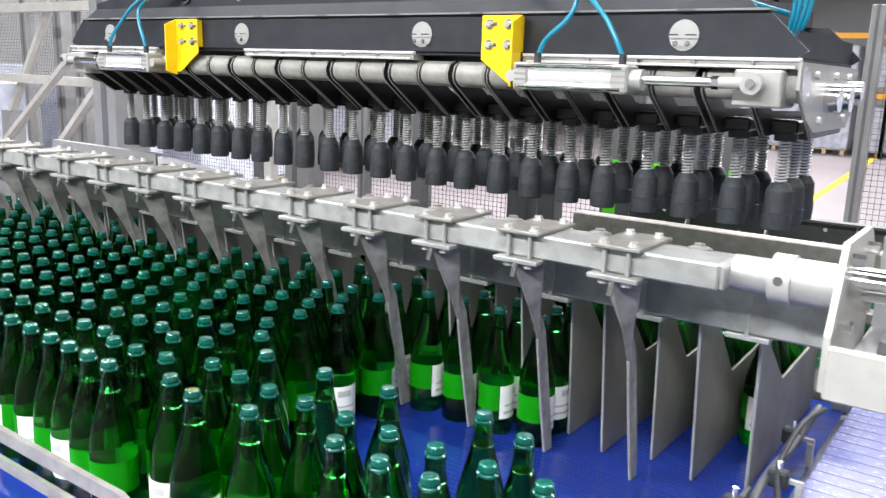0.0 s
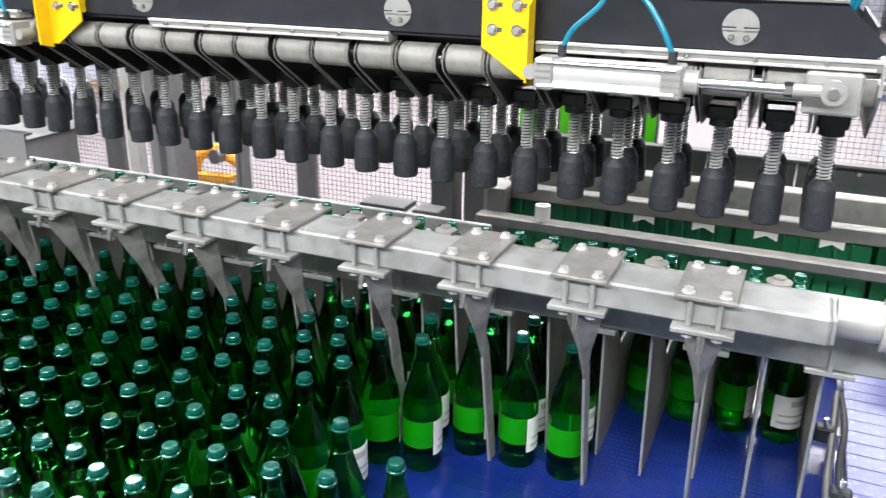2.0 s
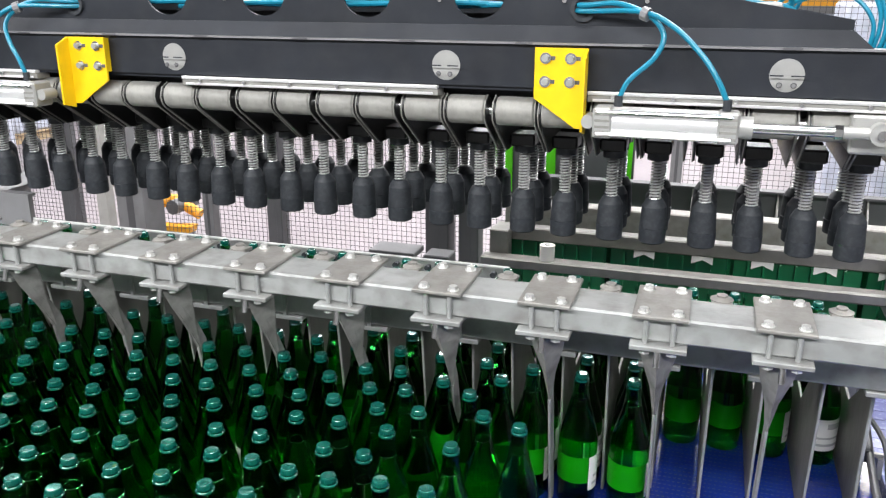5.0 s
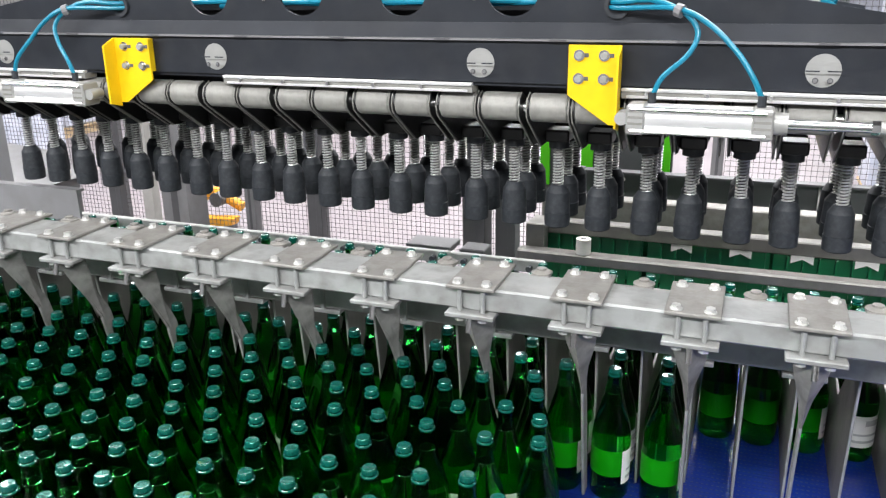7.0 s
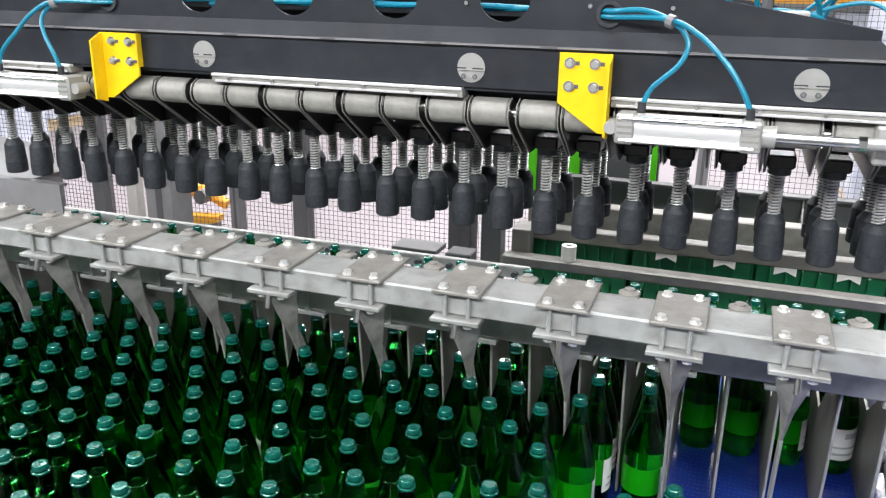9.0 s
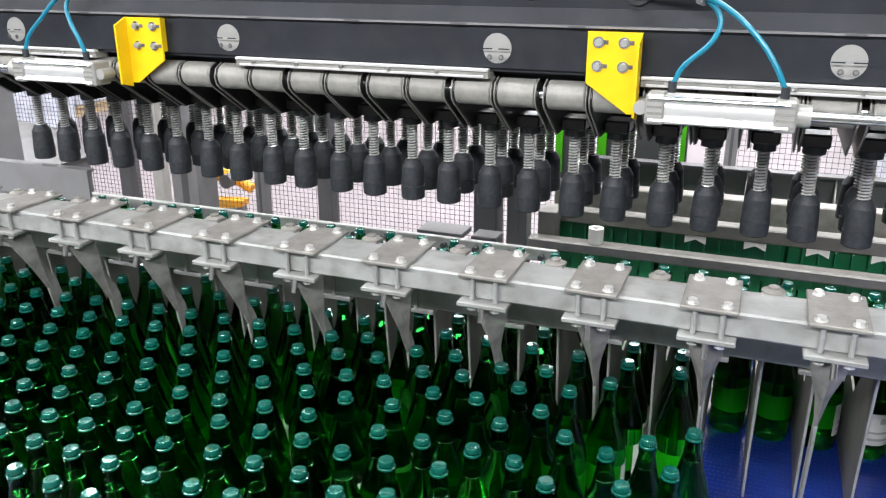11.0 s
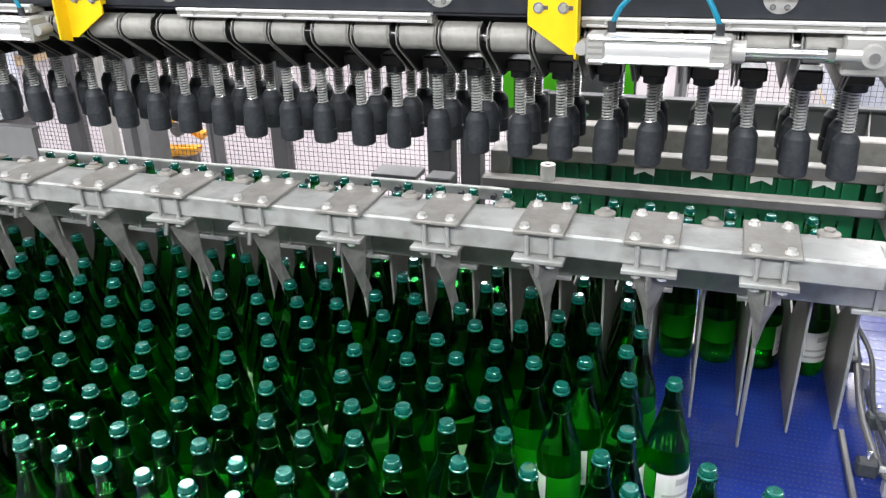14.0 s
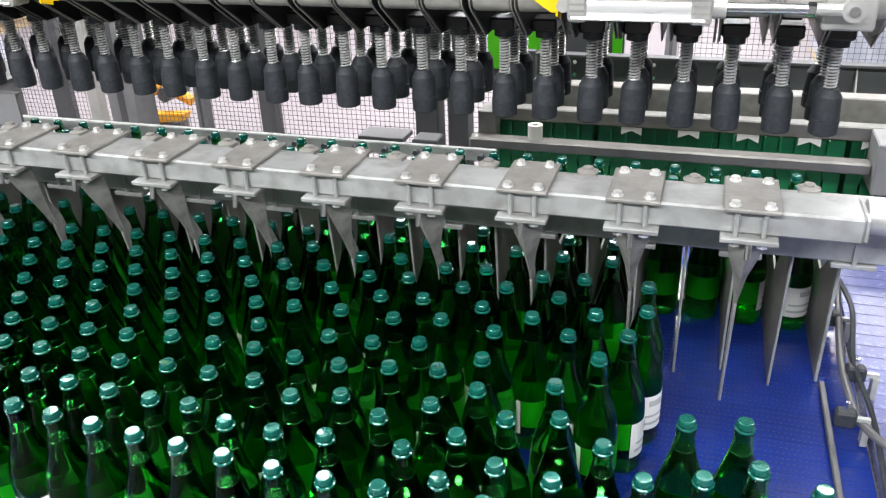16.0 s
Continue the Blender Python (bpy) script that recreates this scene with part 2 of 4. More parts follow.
# ---------------------------------------------------------------- hall
floor = tagged(part("floor", boxed(-14, 10, -0.9, 30, -0.1, 0.0), FLOOR), "pale coated factory hall floor", "floor", kind="structure")
# Floor piece out of view, added dark to keep the glass free of grey reflections.
tagged(part("floor_south", boxed(-14, 10, -8, -0.9, -0.1, 0.0), DIM_FLOOR), "unseen floor before the machine, darkened to dim bottle reflections", "floor", kind="structure")
for nm, b in (("wall_north", (-14, 10, 30, 30.2, 0, 6.2)), ("wall_south", (-14, 10, -8.2, -8, 0, 6.2)), ("wall_west", (-14.2, -14, -8, 30, 0, 6.2)), ("wall_east", (10, 10.2, -8, 30, 0, 6.2))):
    tagged(part(nm, boxed(*b), WALL if nm != "wall_south" else GREYWALL), "plain clad wall closing the factory hall", "wall", kind="structure")
tagged(part("ceiling", boxed(-14, 10, -8, 30, 6.2, 6.3), ROOF), "grey sheet roof of the hall", "ceiling", kind="structure")
for lx, ly in LAMPS:
    lamp = base("ceiling_light", "long white ceiling light of the hall, out of view", "light", "hall ceiling lights", at=(lx, ly, 4.26 if ly == -4.0 else 5.66))
    wide = 0.96 if ly == 3.6 else 0.26
    part("housing", boxed(-1.32, 1.32, -wide - 0.01, wide + 0.01, 0.0, 0.1), POST, lamp)
    part("diffuser", boxed(-1.3, 1.3, -wide, wide, -0.012, -0.002), LAMPGLOW, lamp)
    up = 1.94 if ly == -4.0 else 0.54
    rod_bm = rodded((-1.0, 0, 0.1), (-1.0, 0, up), 0.01, 8)
    rod(rod_bm, (1.0, 0, 0.1), (1.0, 0, up), 0.01, 8)
    part("hanger", rod_bm, POST, lamp)

# ---------------------------------------------------------------- conveyor
conveyor = base("conveyor", "accumulation conveyor with a blue plastic belt and steel frame", "conveyor")
part("frame", boxed(-2.9, 2.02, -1.17, 0.62, 0.82, 0.9505), STEEL, conveyor, "stainless side frame")
for cx in (-2.6, -1.2, 0.2, 1.7):
    for cy in (-1.06, 0.50):
        part("leg", boxed(cx - 0.03, cx + 0.03, cy - 0.03, cy + 0.03, 0, 0.8195), STEEL, conveyor)
link = put("belt_link", boxed(-2.88, 0.972, 0.0002, 0.0498, -0.03, 0.0), BELT)
pale = put("belt_link", boxed(0.985, 2.00, 0.0006, 0.0494, -0.03, 0.006, bevel=0.0015), PALEBELT)
for i in range(35):
    share("belt_link", link, conveyor, pose(0, -1.15 + 0.05 * i, BELT_Z))
    share("belt_link", pale, conveyor, pose(0, -1.15 + 0.05 * i, BELT_Z), "plastic belt link, paled for its glare")
dash_v, dash_f = [], []
for i in range(78):
    for k in range(56):
        x, y = 0.345 + 0.011 * k + 0.0018 * (i % 3), -0.90 + 0.016 * i
        n = len(dash_v)
        dash_v += [(x + a * 0.0055, y + b * 0.0026, BELT_Z + c) for c in (0.0001, 0.0005) for a, b in ((0, 0), (1, 0), (1, 1), (0, 1))]
        dash_f += [(n + 4, n + 5, n + 6, n + 7)] + [(n + q, n + (q + 1) % 4, n + 4 + (q + 1) % 4, n + 4 + q) for q in range(4)]
dash_me = bpy.data.meshes.new("belt_texture")
dash_me.from_pydata(dash_v, [], dash_f)
dash_me.materials.append(SLOT)
slots_ob = new("belt_texture", dash_me)
slots_ob.parent = conveyor
tagged(slots_ob, kind="stuff")

# front guide rail
rail = base("guide_rail", "stainless double guide rail along the conveyor edge", "rail")
line = [(-2.9, -0.948), (0.13, -0.948), (0.62, -1.065), (0.618, -1.077), (0.128, -0.960), (-2.9, -0.960)]
part("upper_bar", sheet(line, "z", 1.073, 1.100), DECK, rail)
part("lower_bar", sheet(line, "z", 1.015, 1.035), DECK, rail)
for gx in (-2.7, -2.1, -1.5, -0.9, -0.34, 0.26):
    gy = 0.003 - 0.239 * max(0.0, gx - 0.13)
    post = part("stanchion", boxed(gx - 0.010, gx + 0.010, gy - 0.994, gy - 0.967, 0.870, 1.068, bevel=0.002), STEEL, rail)
    part("knob", rodded((gx, gy - 1.02, 1.040), (gx, gy - 0.994, 1.040), 0.012, 14), RUBBER, post, "black clamping knob")

# end guide beside the last lane, with its cable
side = base("side_guide", "dark side guide bar with clamps and black cable", "guide", at=(0, 0, -0.045))
part("bar", tube([(0.955, 0.30, 1.12), (0.946, 0.115, 1.090), (0.938, -0.02, 1.086), (0.940, -0.13, 1.084), (0.956, -0.23, 1.080), (1.02, -0.30, 1.076), (1.16, -0.34, 1.076)], 0.0085, 10), DARKPOST, side)
part("bar", boxed(0.897, 0.909, -0.62, -0.04, 1.030, 1.044, bevel=0.002), DARKPOST, side, "grey steel strip")
part("cable", tube([(0.965, 0.32, 1.11), (0.962, 0.10, 1.15), (0.955, -0.05, 1.11), (0.985, -0.20, 1.06), (0.97, -0.62, 1.05)], 0.006, 8), RUBBER, side, "black cable")
for sx, sy in ((0.932, 0.163), (0.960, -0.062), (0.922, -0.227)):
    clamp = part("clamp", boxed(sx - 0.020, sx + 0.020, sy - 0.014, sy + 0.014, 1.072, 1.108, bevel=0.005), RUBBER, side)
    part("screw", rodded((sx, sy, 1.108), (sx, sy, 1.126), 0.005, 8), CHROME, clamp)
    part("bracket_arm", boxed(sx + 0.0205, sx + 0.046, sy - 0.005, sy + 0.005, 1.086, 1.094), STEEL, side)
    part("bracket_post", boxed(sx + 0.034, sx + 0.046, sy - 0.012, sy + 0.012, 1.034, 1.0855), STEEL, side)

# ---------------------------------------------------------------- divider beams
beam = base("divider_beam", "square stainless beam with bolted clamp plates over the bottle lanes", "beam")
part("tube", boxed(-2.05, 0.872, -0.299, -0.196, 1.4535, 1.5005, bevel=0.004), STEEL, beam)
part("end_plate", boxed(0.872, 0.880, -0.294, -0.201, 1.4555, 1.498, bevel=0.002), STEEL, beam)
part("shaft", rodded((0.880, -0.235, 1.480), (1.050, -0.235, 1.480), 0.031, 28), CAST, beam, smooth=True)
collar = part("collar", rodded((0.945, -0.235, 1.480), (0.980, -0.235, 1.480), 0.043, 28), BRACKET, beam, "pale shaft collar", smooth=True)
part("set_screw", rodded((0.962, -0.279, 1.484), (0.962, -0.274, 1.484), 0.008, 12), DARKPOST, collar)
part("hub", rodded((0.980, -0.235, 1.480), (1.050, -0.235, 1.480), 0.039, 28), CAST, beam, smooth=True)


def hexbolt(r, h):
    bm = rodded((0, 0, 0), (0, 0, 0.0018), r * 1.35, 16)
    rod(bm, (0, 0, 0.0018), (0, 0, 0.0018 + h), r, 6)
    return bm


BOLT = put("bolt", hexbolt(0.0082, 0.007), ZINC)
WASHER = put("bolt", lathe([(0, 0), (0.021, 0), (0.021, 0.002), (0.010, 0.006), (0.010, 0.010), (0, 0.011)], 20), DECK)
STUD = put("stud", rodded((0, 0, 0), (0, 0, 0.0475), 0.0048, 10), STEEL)
NUT = put("nut", rodded((0, 0, 0), (0, 0, -0.009), 0.0098, 6), ZINC)
top_me = put("top_plate", boxed(-0.048, 0.048, -0.318, -0.160, 1.5010, 1.5080, bevel=0.0015), DECK)
low_me = put("lower_plate", boxed(-0.049, 0.049, -0.323, -0.190, 1.444, 1.4530, bevel=0.0015), STEEL)

# horn: the flared plough under each clamp, a bent sheet that closes to the divider's edge
hb = bmesh.new()
ridge = [(-0.318, 1.444), (-0.288, 1.390), (-0.250, 1.332), (-0.212, 1.262)]
flare = [(0.037, 0.046), (0.027, 0.036), (0.012, 0.022), (0.0034, 0.010)]
skins = []
for off in (0.0, 0.004):
    rows = []
    for (ry, rz), (fx, fy) in zip(ridge, flare):
        rows.append([hb.verts.new((q * fx, ry + off + abs(q) * fy, rz)) for q in (-1, -0.5, 0, 0.5, 1)])
    skins.append(rows)
for rows in skins:
    for p, q in zip(rows, rows[1:]):
        for i in range(4):
            hb.faces.new((p[i], p[i + 1], q[i + 1], q[i]))
f_, b_ = skins
rim = [(0, i) for i in range(5)] + [(1, 4), (2, 4)] + [(3, i) for i in range(4, -1, -1)] + [(2, 0), (1, 0)]
for (p, q), (u, v) in zip(rim, rim[1:] + rim[:1]):
    hb.faces.new((f_[p][q], f_[u][v], b_[u][v], b_[p][q]))
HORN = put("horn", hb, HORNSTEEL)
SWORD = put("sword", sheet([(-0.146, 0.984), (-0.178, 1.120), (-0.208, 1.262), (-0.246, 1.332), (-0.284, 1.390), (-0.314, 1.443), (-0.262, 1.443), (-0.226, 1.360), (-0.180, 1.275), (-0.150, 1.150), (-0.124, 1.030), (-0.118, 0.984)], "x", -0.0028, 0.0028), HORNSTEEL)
SWORD_EDGE = put("edge_bar", tube([(0, -0.147, 0.985), (0, -0.179, 1.120), (0, -0.209, 1.262)], 0.0032, 8), STEEL, True)
FRONT_BLADE = put("divider_blade", sheet([(-0.030, 0.984), (-0.056, 1.336), (0.006, 1.336), (0.060, 1.262), (0.134, 1.178), (0.215, 1.180), (0.50, 1.190), (0.50, 0.984)], "x", -0.0026, 0.0026), PLATE)
BACK_BLADE = put("divider_blade", sheet([(-0.066, 0.984), (-0.108, 1.336), (-0.020, 1.336), (0.055, 1.262), (0.143, 1.168), (0.29, 1.172), (0.50, 1.185), (0.50, 0.984)], "x", -0.0026, 0.0026), PLATE)
PIVOT = put("pivot_stud", rodded((0, -0.326, 1.418), (0, -0.318, 1.4435), 0.0058, 10), CHROME, True)
EDGE_FRONT = put("edge_bar", rodded((0, -0.031, 0.986), (0, -0.057, 1.336), 0.0029, 8), STEEL)
EDGE_BACK = put("edge_bar", rodded((0, -0.067, 0.986), (0, -0.109, 1.336), 0.0029, 8), STEEL)

for k in range(13):
    cx = FIRST - 2 * LANE * k
    clamp = base("clamp", "stainless clamp plates bolted round the beam, holding a lane divider", "clamp", "divider clamps", at=(cx, 0, 0))
    share("top_plate", top_me, clamp, Matrix())
    share("lower_plate", low_me, clamp, Matrix())
    for bx in (-0.029, 0.029):
        for by in (-0.300, -0.182):
            share("bolt", BOLT, clamp, pose(bx, by, 1.5082, 0, 0, 17 * k + 900 * bx + 300 * by))
        share("stud", STUD, clamp, pose(bx * 0.8, -0.306, 1.4535))
        share("nut", NUT, clamp, pose(bx * 0.8, -0.306, 1.4438))
    divider = base("lane_divider", "dull steel lane divider with a flared plough head", "divider", "lane dividers", at=(cx, 0, 0))
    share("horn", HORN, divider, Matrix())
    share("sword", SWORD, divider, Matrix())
    share("pivot_stud", PIVOT, divider, Matrix(), "bright round stud")
    share("edge_bar", SWORD_EDGE, divider, Matrix(), "bright worn leading edge")
    share("divider_blade", FRONT_BLADE, divider, Matrix())
    share("edge_bar", EDGE_FRONT, divider, Matrix())

back = base("rear_beam", "rear stainless beam carrying the set-back lane dividers", "beam")
part("tube", boxed(-2.05, 1.045, -0.156, -0.088, 1.348, 1.462, bevel=0.004), STEEL, back)
foot_me = put("flange_plate", boxed(-0.040, 0.040, -0.160, -0.060, 1.3365, 1.3465, bevel=0.0015), STEEL)
tab_me = put("tab", boxed(-0.019, 0.019, -0.195, -0.142, 1.4875, 1.4950, bevel=0.0015), DECK)
rib_me = put("rib", boxed(-0.004, 0.004, -0.163, -0.1565, 1.347, 1.462), STEEL)
for k in range(-2, 13):
    cx = FIRST - LANE - 2 * LANE * k
    if k == -2:
        continue
    share("flange_plate", foot_me, back, pose(cx + LANE, 0, 0))
    share("rib", rib_me, back, pose(cx + LANE, 0, 0))
    if cx < 0.86:
        share("bolt", WASHER, beam, pose(cx, -0.162, 1.4952))
        share("tab", tab_me, beam, pose(cx, 0, 0))
    divider = base("lane_divider", "dull steel lane divider plate hung from the rear beam", "divider", "lane dividers", at=(cx, 0, 0))
    share("divider_blade", BACK_BLADE, divider, Matrix())
    share("edge_bar", EDGE_BACK, divider, Matrix())
last = base("lane_divider", "dull steel end plate closing the last bottle lane", "divider", "lane dividers", at=(FIRST + 2 * LANE, 0, 0))
part("divider_blade", sheet([(-0.024, 0.984), (-0.040, 1.336), (0.000, 1.336), (0.034, 1.274), (0.172, 1.166), (0.322, 1.171), (0.54, 1.175), (0.54, 0.984)], "x", -0.003, 0.003), PLATE, last)
part("edge_bar", rodded((0, -0.025, 0.986), (0, -0.041, 1.336), 0.0035, 8), STEEL, last)

# end bracket that bears the shaft
bracket = base("end_bracket", "light grey open steel bearing box at the beam end", "bracket")
part("side_plate", sheet([(-0.325, 1.330), (-0.325, 1.420), (-0.265, 1.560), (-0.055, 1.560), (0.02, 1.50), (0.02, 1.330)], "x", 1.050, 1.060), BRACKET, bracket)
part("front_plate", boxed(1.061, 1.62, -0.345, -0.326, 1.325, 1.410, bevel=0.003), BRACKET, bracket)
part("floor_plate", boxed(1.061, 1.62, -0.325, 0.10, 1.330, 1.340), POST, bracket)
part("back_plate", boxed(1.061, 1.62, 0.10, 0.11, 1.33, 1.52), POST, bracket)
part("stub_shaft", rodded((1.061, -0.20, 1.486), (1.40, -0.20, 1.486), 0.028, 24), CHROME, bracket, smooth=True)
part("clamp_ring", rodded((1.15, -0.20, 1.486), (1.20, -0.20, 1.486), 0.045, 24), STEEL, bracket, smooth=True)
part("lever", boxed(1.12, 1.22, -0.28, -0.24, 1.3405, 1.42, bevel=0.004), DARKPOST, bracket)
for bz, by in ((1.53, -0.24), (1.43, -0.28), (1.53, -0.10), (1.43, -0.12)):
    part("bolt", rodded((1.0605, by, bz), (1.082, by, bz), 0.011, 6), CHROME, bracket)
part("leg", boxed(1.30, 1.38, -0.05, 0.03, 0.0, 1.329), BRACKET, bracket)

# plate at the far left end of the beam
cover = base("end_channel", "grey folded steel channel at the end of the lanes", "channel")
part("channel", boxed(-2.00, -1.305, 0.14, 0.148, 1.380, 1.476), POST, cover)
part("lip", boxed(-2.00, -1.305, 0.149, 0.170, 1.468, 1.476), POST, cover)
part("support", boxed(-1.99, -1.94, 0.149, 0.20, 0.984, 1.467), BRACKET, cover)

# ---------------------------------------------------------------- packing head
head = base("packing_head", "black packing head housing hung over the bottle lanes", "machine head")
L, R = -1.570, 0.904
lower = [(L, 1.862), (L + 0.02, 1.850), (R - 0.02, 1.850), (R, 1.862), (R - 0.078, 1.936), (L + 0.078, 1.936)]
part("front_band", sheet(lower, "y", 0.0, 0.006), BLACK, head)
part("rear_band", sheet(lower, "y", 0.534, 0.540), BLACK, head)
# Fold in lighter grey: bare edge plus the highlight put into its colour.
part("flange", boxed(L + 0.075, R - 0.075, -0.010, 0.030, 1.9365, 1.9405), POST, head, "worn bare fold of the housing, paled for its highlight")
mid = bmesh.new()
a = [(L + 0.10, 0.0, 1.941), (R - 0.10, 0.0, 1.941), (R - 0.135, 0.018, 1.972), (L + 0.135, 0.018, 1.972)]
va = [mid.verts.new(p) for p in a]
vb = [mid.verts.new((p[0], p[1] + 0.006, p[2])) for p in a]
mid.faces.new(va)
mid.faces.new(vb[::-1])
for i in range(4):
    mid.faces.new((va[i], va[(i + 1) % 4], vb[(i + 1) % 4], vb[i]))
part("sloped_band", mid, BLACK, head)
HOLES = [HEAD_MID + d for d in (-0.352, -0.102, 0.148, 0.396)]


def holed_plate(y0, y1):
    """The gable plate, cut in upright strips so that its round holes go through."""
    def top(x):
        d = abs(x - HEAD_MID)
        return 2.125 if d < 0.30 else max(1.985, 2.125 - (d - 0.30) * 0.168)
    bm = bmesh.new()
    xs = {L + 0.135, R - 0.135, HEAD_MID - 0.30, HEAD_MID + 0.30}
    for h in HOLES:
        for i in range(-10, 11):
            xs.add(round(h + 0.054 * math.sin(i / 10 * math.pi / 2), 5))
    xs = sorted(xs)
    for x, n in zip(xs, xs[1:]):
        hole = next((h for h in HOLES if h - 0.0541 < (x + n) / 2 < h + 0.0541), None)
        if hole is None:
            sheet([(x, 1.972), (n, 1.972), (n, top(n)), (x, top(x))], "y", y0, y1, bm)
        else:
            ha, hb_ = (0.045 * math.sqrt(max(0, 1 - ((v - hole) / 0.054) ** 2)) for v in (x, n))
            zc = 2.029
            sheet([(x, 1.972), (n, 1.972), (n, zc - hb_), (x, zc - ha)], "y", y0, y1, bm)
            sheet([(x, zc + ha), (n, zc + hb_), (n, top(n)), (x, top(x))], "y", y0, y1, bm)
    return bm


part("gable_plate", holed_plate(0.020, 0.026), BLACK, head, "black gable plate with round holes")
part("rear_gable", sheet([(L + 0.135, 1.972), (R - 0.135, 1.972), (R - 0.135, 1.985), (HEAD_MID + 0.30, 2.125), (HEAD_MID - 0.30, 2.125), (L + 0.135, 1.985)], "y", 0.516, 0.522), BLACK, head)
part("rear_slope", boxed(L + 0.12, R - 0.12, 0.515, 0.535, 1.936, 1.972), BLACK, head)
part("bed_plate", boxed(L + 0.02, R - 0.02, 0.008, 0.532, 1.842, 1.850), BLACK, head)
part("inner_spine", boxed(L + 0.20, R - 0.20, 0.22, 0.32, 1.852, 1.99), DARKPOST, head)
# Added dark block, standing in for the shade inside the housing.
part("inner_dark_fill", boxed(HEAD_MID - 0.60, HEAD_MID + 0.60, 0.15, 0.32, 1.9905, 2.070), RUBBER, head)
part("hanger_column", boxed(HEAD_MID - 0.12, HEAD_MID + 0.12, 0.20, 0.34, 2.0705, 3.6), DARKPOST, head)
part("gantry_arm", boxed(HEAD_MID - 0.12, HEAD_MID + 0.12, 0.342, 3.0, 3.30, 3.55), DARKPOST, head)
part("gantry_column", boxed(HEAD_MID - 0.16, HEAD_MID + 0.16, 3.0, 3.3, 0.0, 3.60), DARKPOST, head)
for sx in (L + 0.022, R - 0.028):
    part("end_cheek", sheet([(0.007, 1.852), (0.533, 1.852), (0.533, 1.90), (0.007, 1.90)], "x", sx, sx + 0.006), BLACK, head)
part("inner_skirt", boxed(L + 0.03, R - 0.03, 0.080, 0.086, 1.786, 1.8415), BLACK, head)
for sx in (L + 0.004, R - 0.010):
    end = part("end_plate", sheet([(-0.020, 1.842), (-0.020, 1.790), (0.060, 1.735), (0.140, 1.706), (0.470, 1.706), (0.534, 1.760), (0.534, 1.842)], "x", sx, sx + 0.006, bmesh.new()), CAST, head, "bright bare end plate of the head")
    side_x = sx + (0.006 if sx > 0 else 0.0)
    out = 1 if sx > 0 else -1
    for ey, ez, er in ((0.22, 1.775, 0.030), (0.34, 1.775, 0.030), (0.46, 1.790, 0.022)):
        part("boss", rodded((side_x + out * 0.0002, ey, ez), (side_x + out * 0.028, ey, ez), er, 22), CHROME, end, smooth=True)
    for ey, ez in ((0.10, 1.82), (0.28, 1.82), (0.42, 1.82), (0.16, 1.73), (0.40, 1.73)):
        part("bolt", rodded((side_x + out * 0.0002, ey, ez), (side_x + out * 0.008, ey, ez), 0.008, 6), ZINC, end)
for x0, x1 in ((L + 0.01, -1.06), (-0.640, -0.015), (0.300, R - 0.008)):
    strip = part("guide_strip", boxed(x0, x1, -0.016, -0.002, 1.8420, 1.8485, bevel=0.001), EXTRUDED, head, "bright aluminium guide strip")
    part("guide_foot", boxed(x0, x1, -0.012, 0.03, 1.828, 1.8415), SLEEVE, head)
    part("guide_lip", boxed(x0 + 0.01, x1 - 0.01, -0.0150, -0.0125, 1.8290, 1.8345, bevel=0.0006), EXTRUDED, head)
    for b in range(int((x1 - x0) / 0.115)):
        bx = x0 + 0.05 + 0.115 * b
        part("strip_bolt", rodded((bx, -0.0195, 1.8385), (bx, -0.0121, 1.8385), 0.0042, 8), CHROME, strip)
for dx in (-1.330, -0.665, 0.0, 0.664):
    disc = part("disc", lathe([(0, -0.012), (0.0285, -0.012), (0.0308, -0.010), (0.0308, 0.0), (0, 0.0)], 36), CAST, head, "round machined clamping disc", smooth=True)
    disc.matrix_basis = pose(dx, -0.0005, 1.890, -90) @ Matrix.Scale(-1, 4, (0, 0, 1))
    for kx in (-0.0185, 0.0185):
        part("slit", boxed(dx + kx - 0.0120, dx + kx + 0.0118, -0.0133, -0.0126, 1.8888, 1.8914), RUBBER, head)
    for kx in (-0.014, 0.014):
        part("recess", rodded((dx + kx * 0.9, -0.0132, 1.873), (dx + kx * 0.9, -0.0126, 1.873), 0.0056, 14), DARKPOST, head)
        part("screw", rodded((dx + kx * 0.9, -0.0150, 1.873), (dx + kx * 0.9, -0.0133, 1.873), 0.0038, 10), CHROME, head)
for i in range(9):
    sx = L + 0.22 + 0.25 * i
    part("seam_tab", boxed(sx, sx + 0.035, -0.0125, -0.0102, 1.9365, 1.9405), DARKPOST, head)
for dx in (-0.94, -0.53, -0.02, 0.24, 0.40):
    part("rivet", rodded((dx, 0.0165, 2.02), (dx, 0.0195, 2.02), 0.0045, 8), CHROME, head)


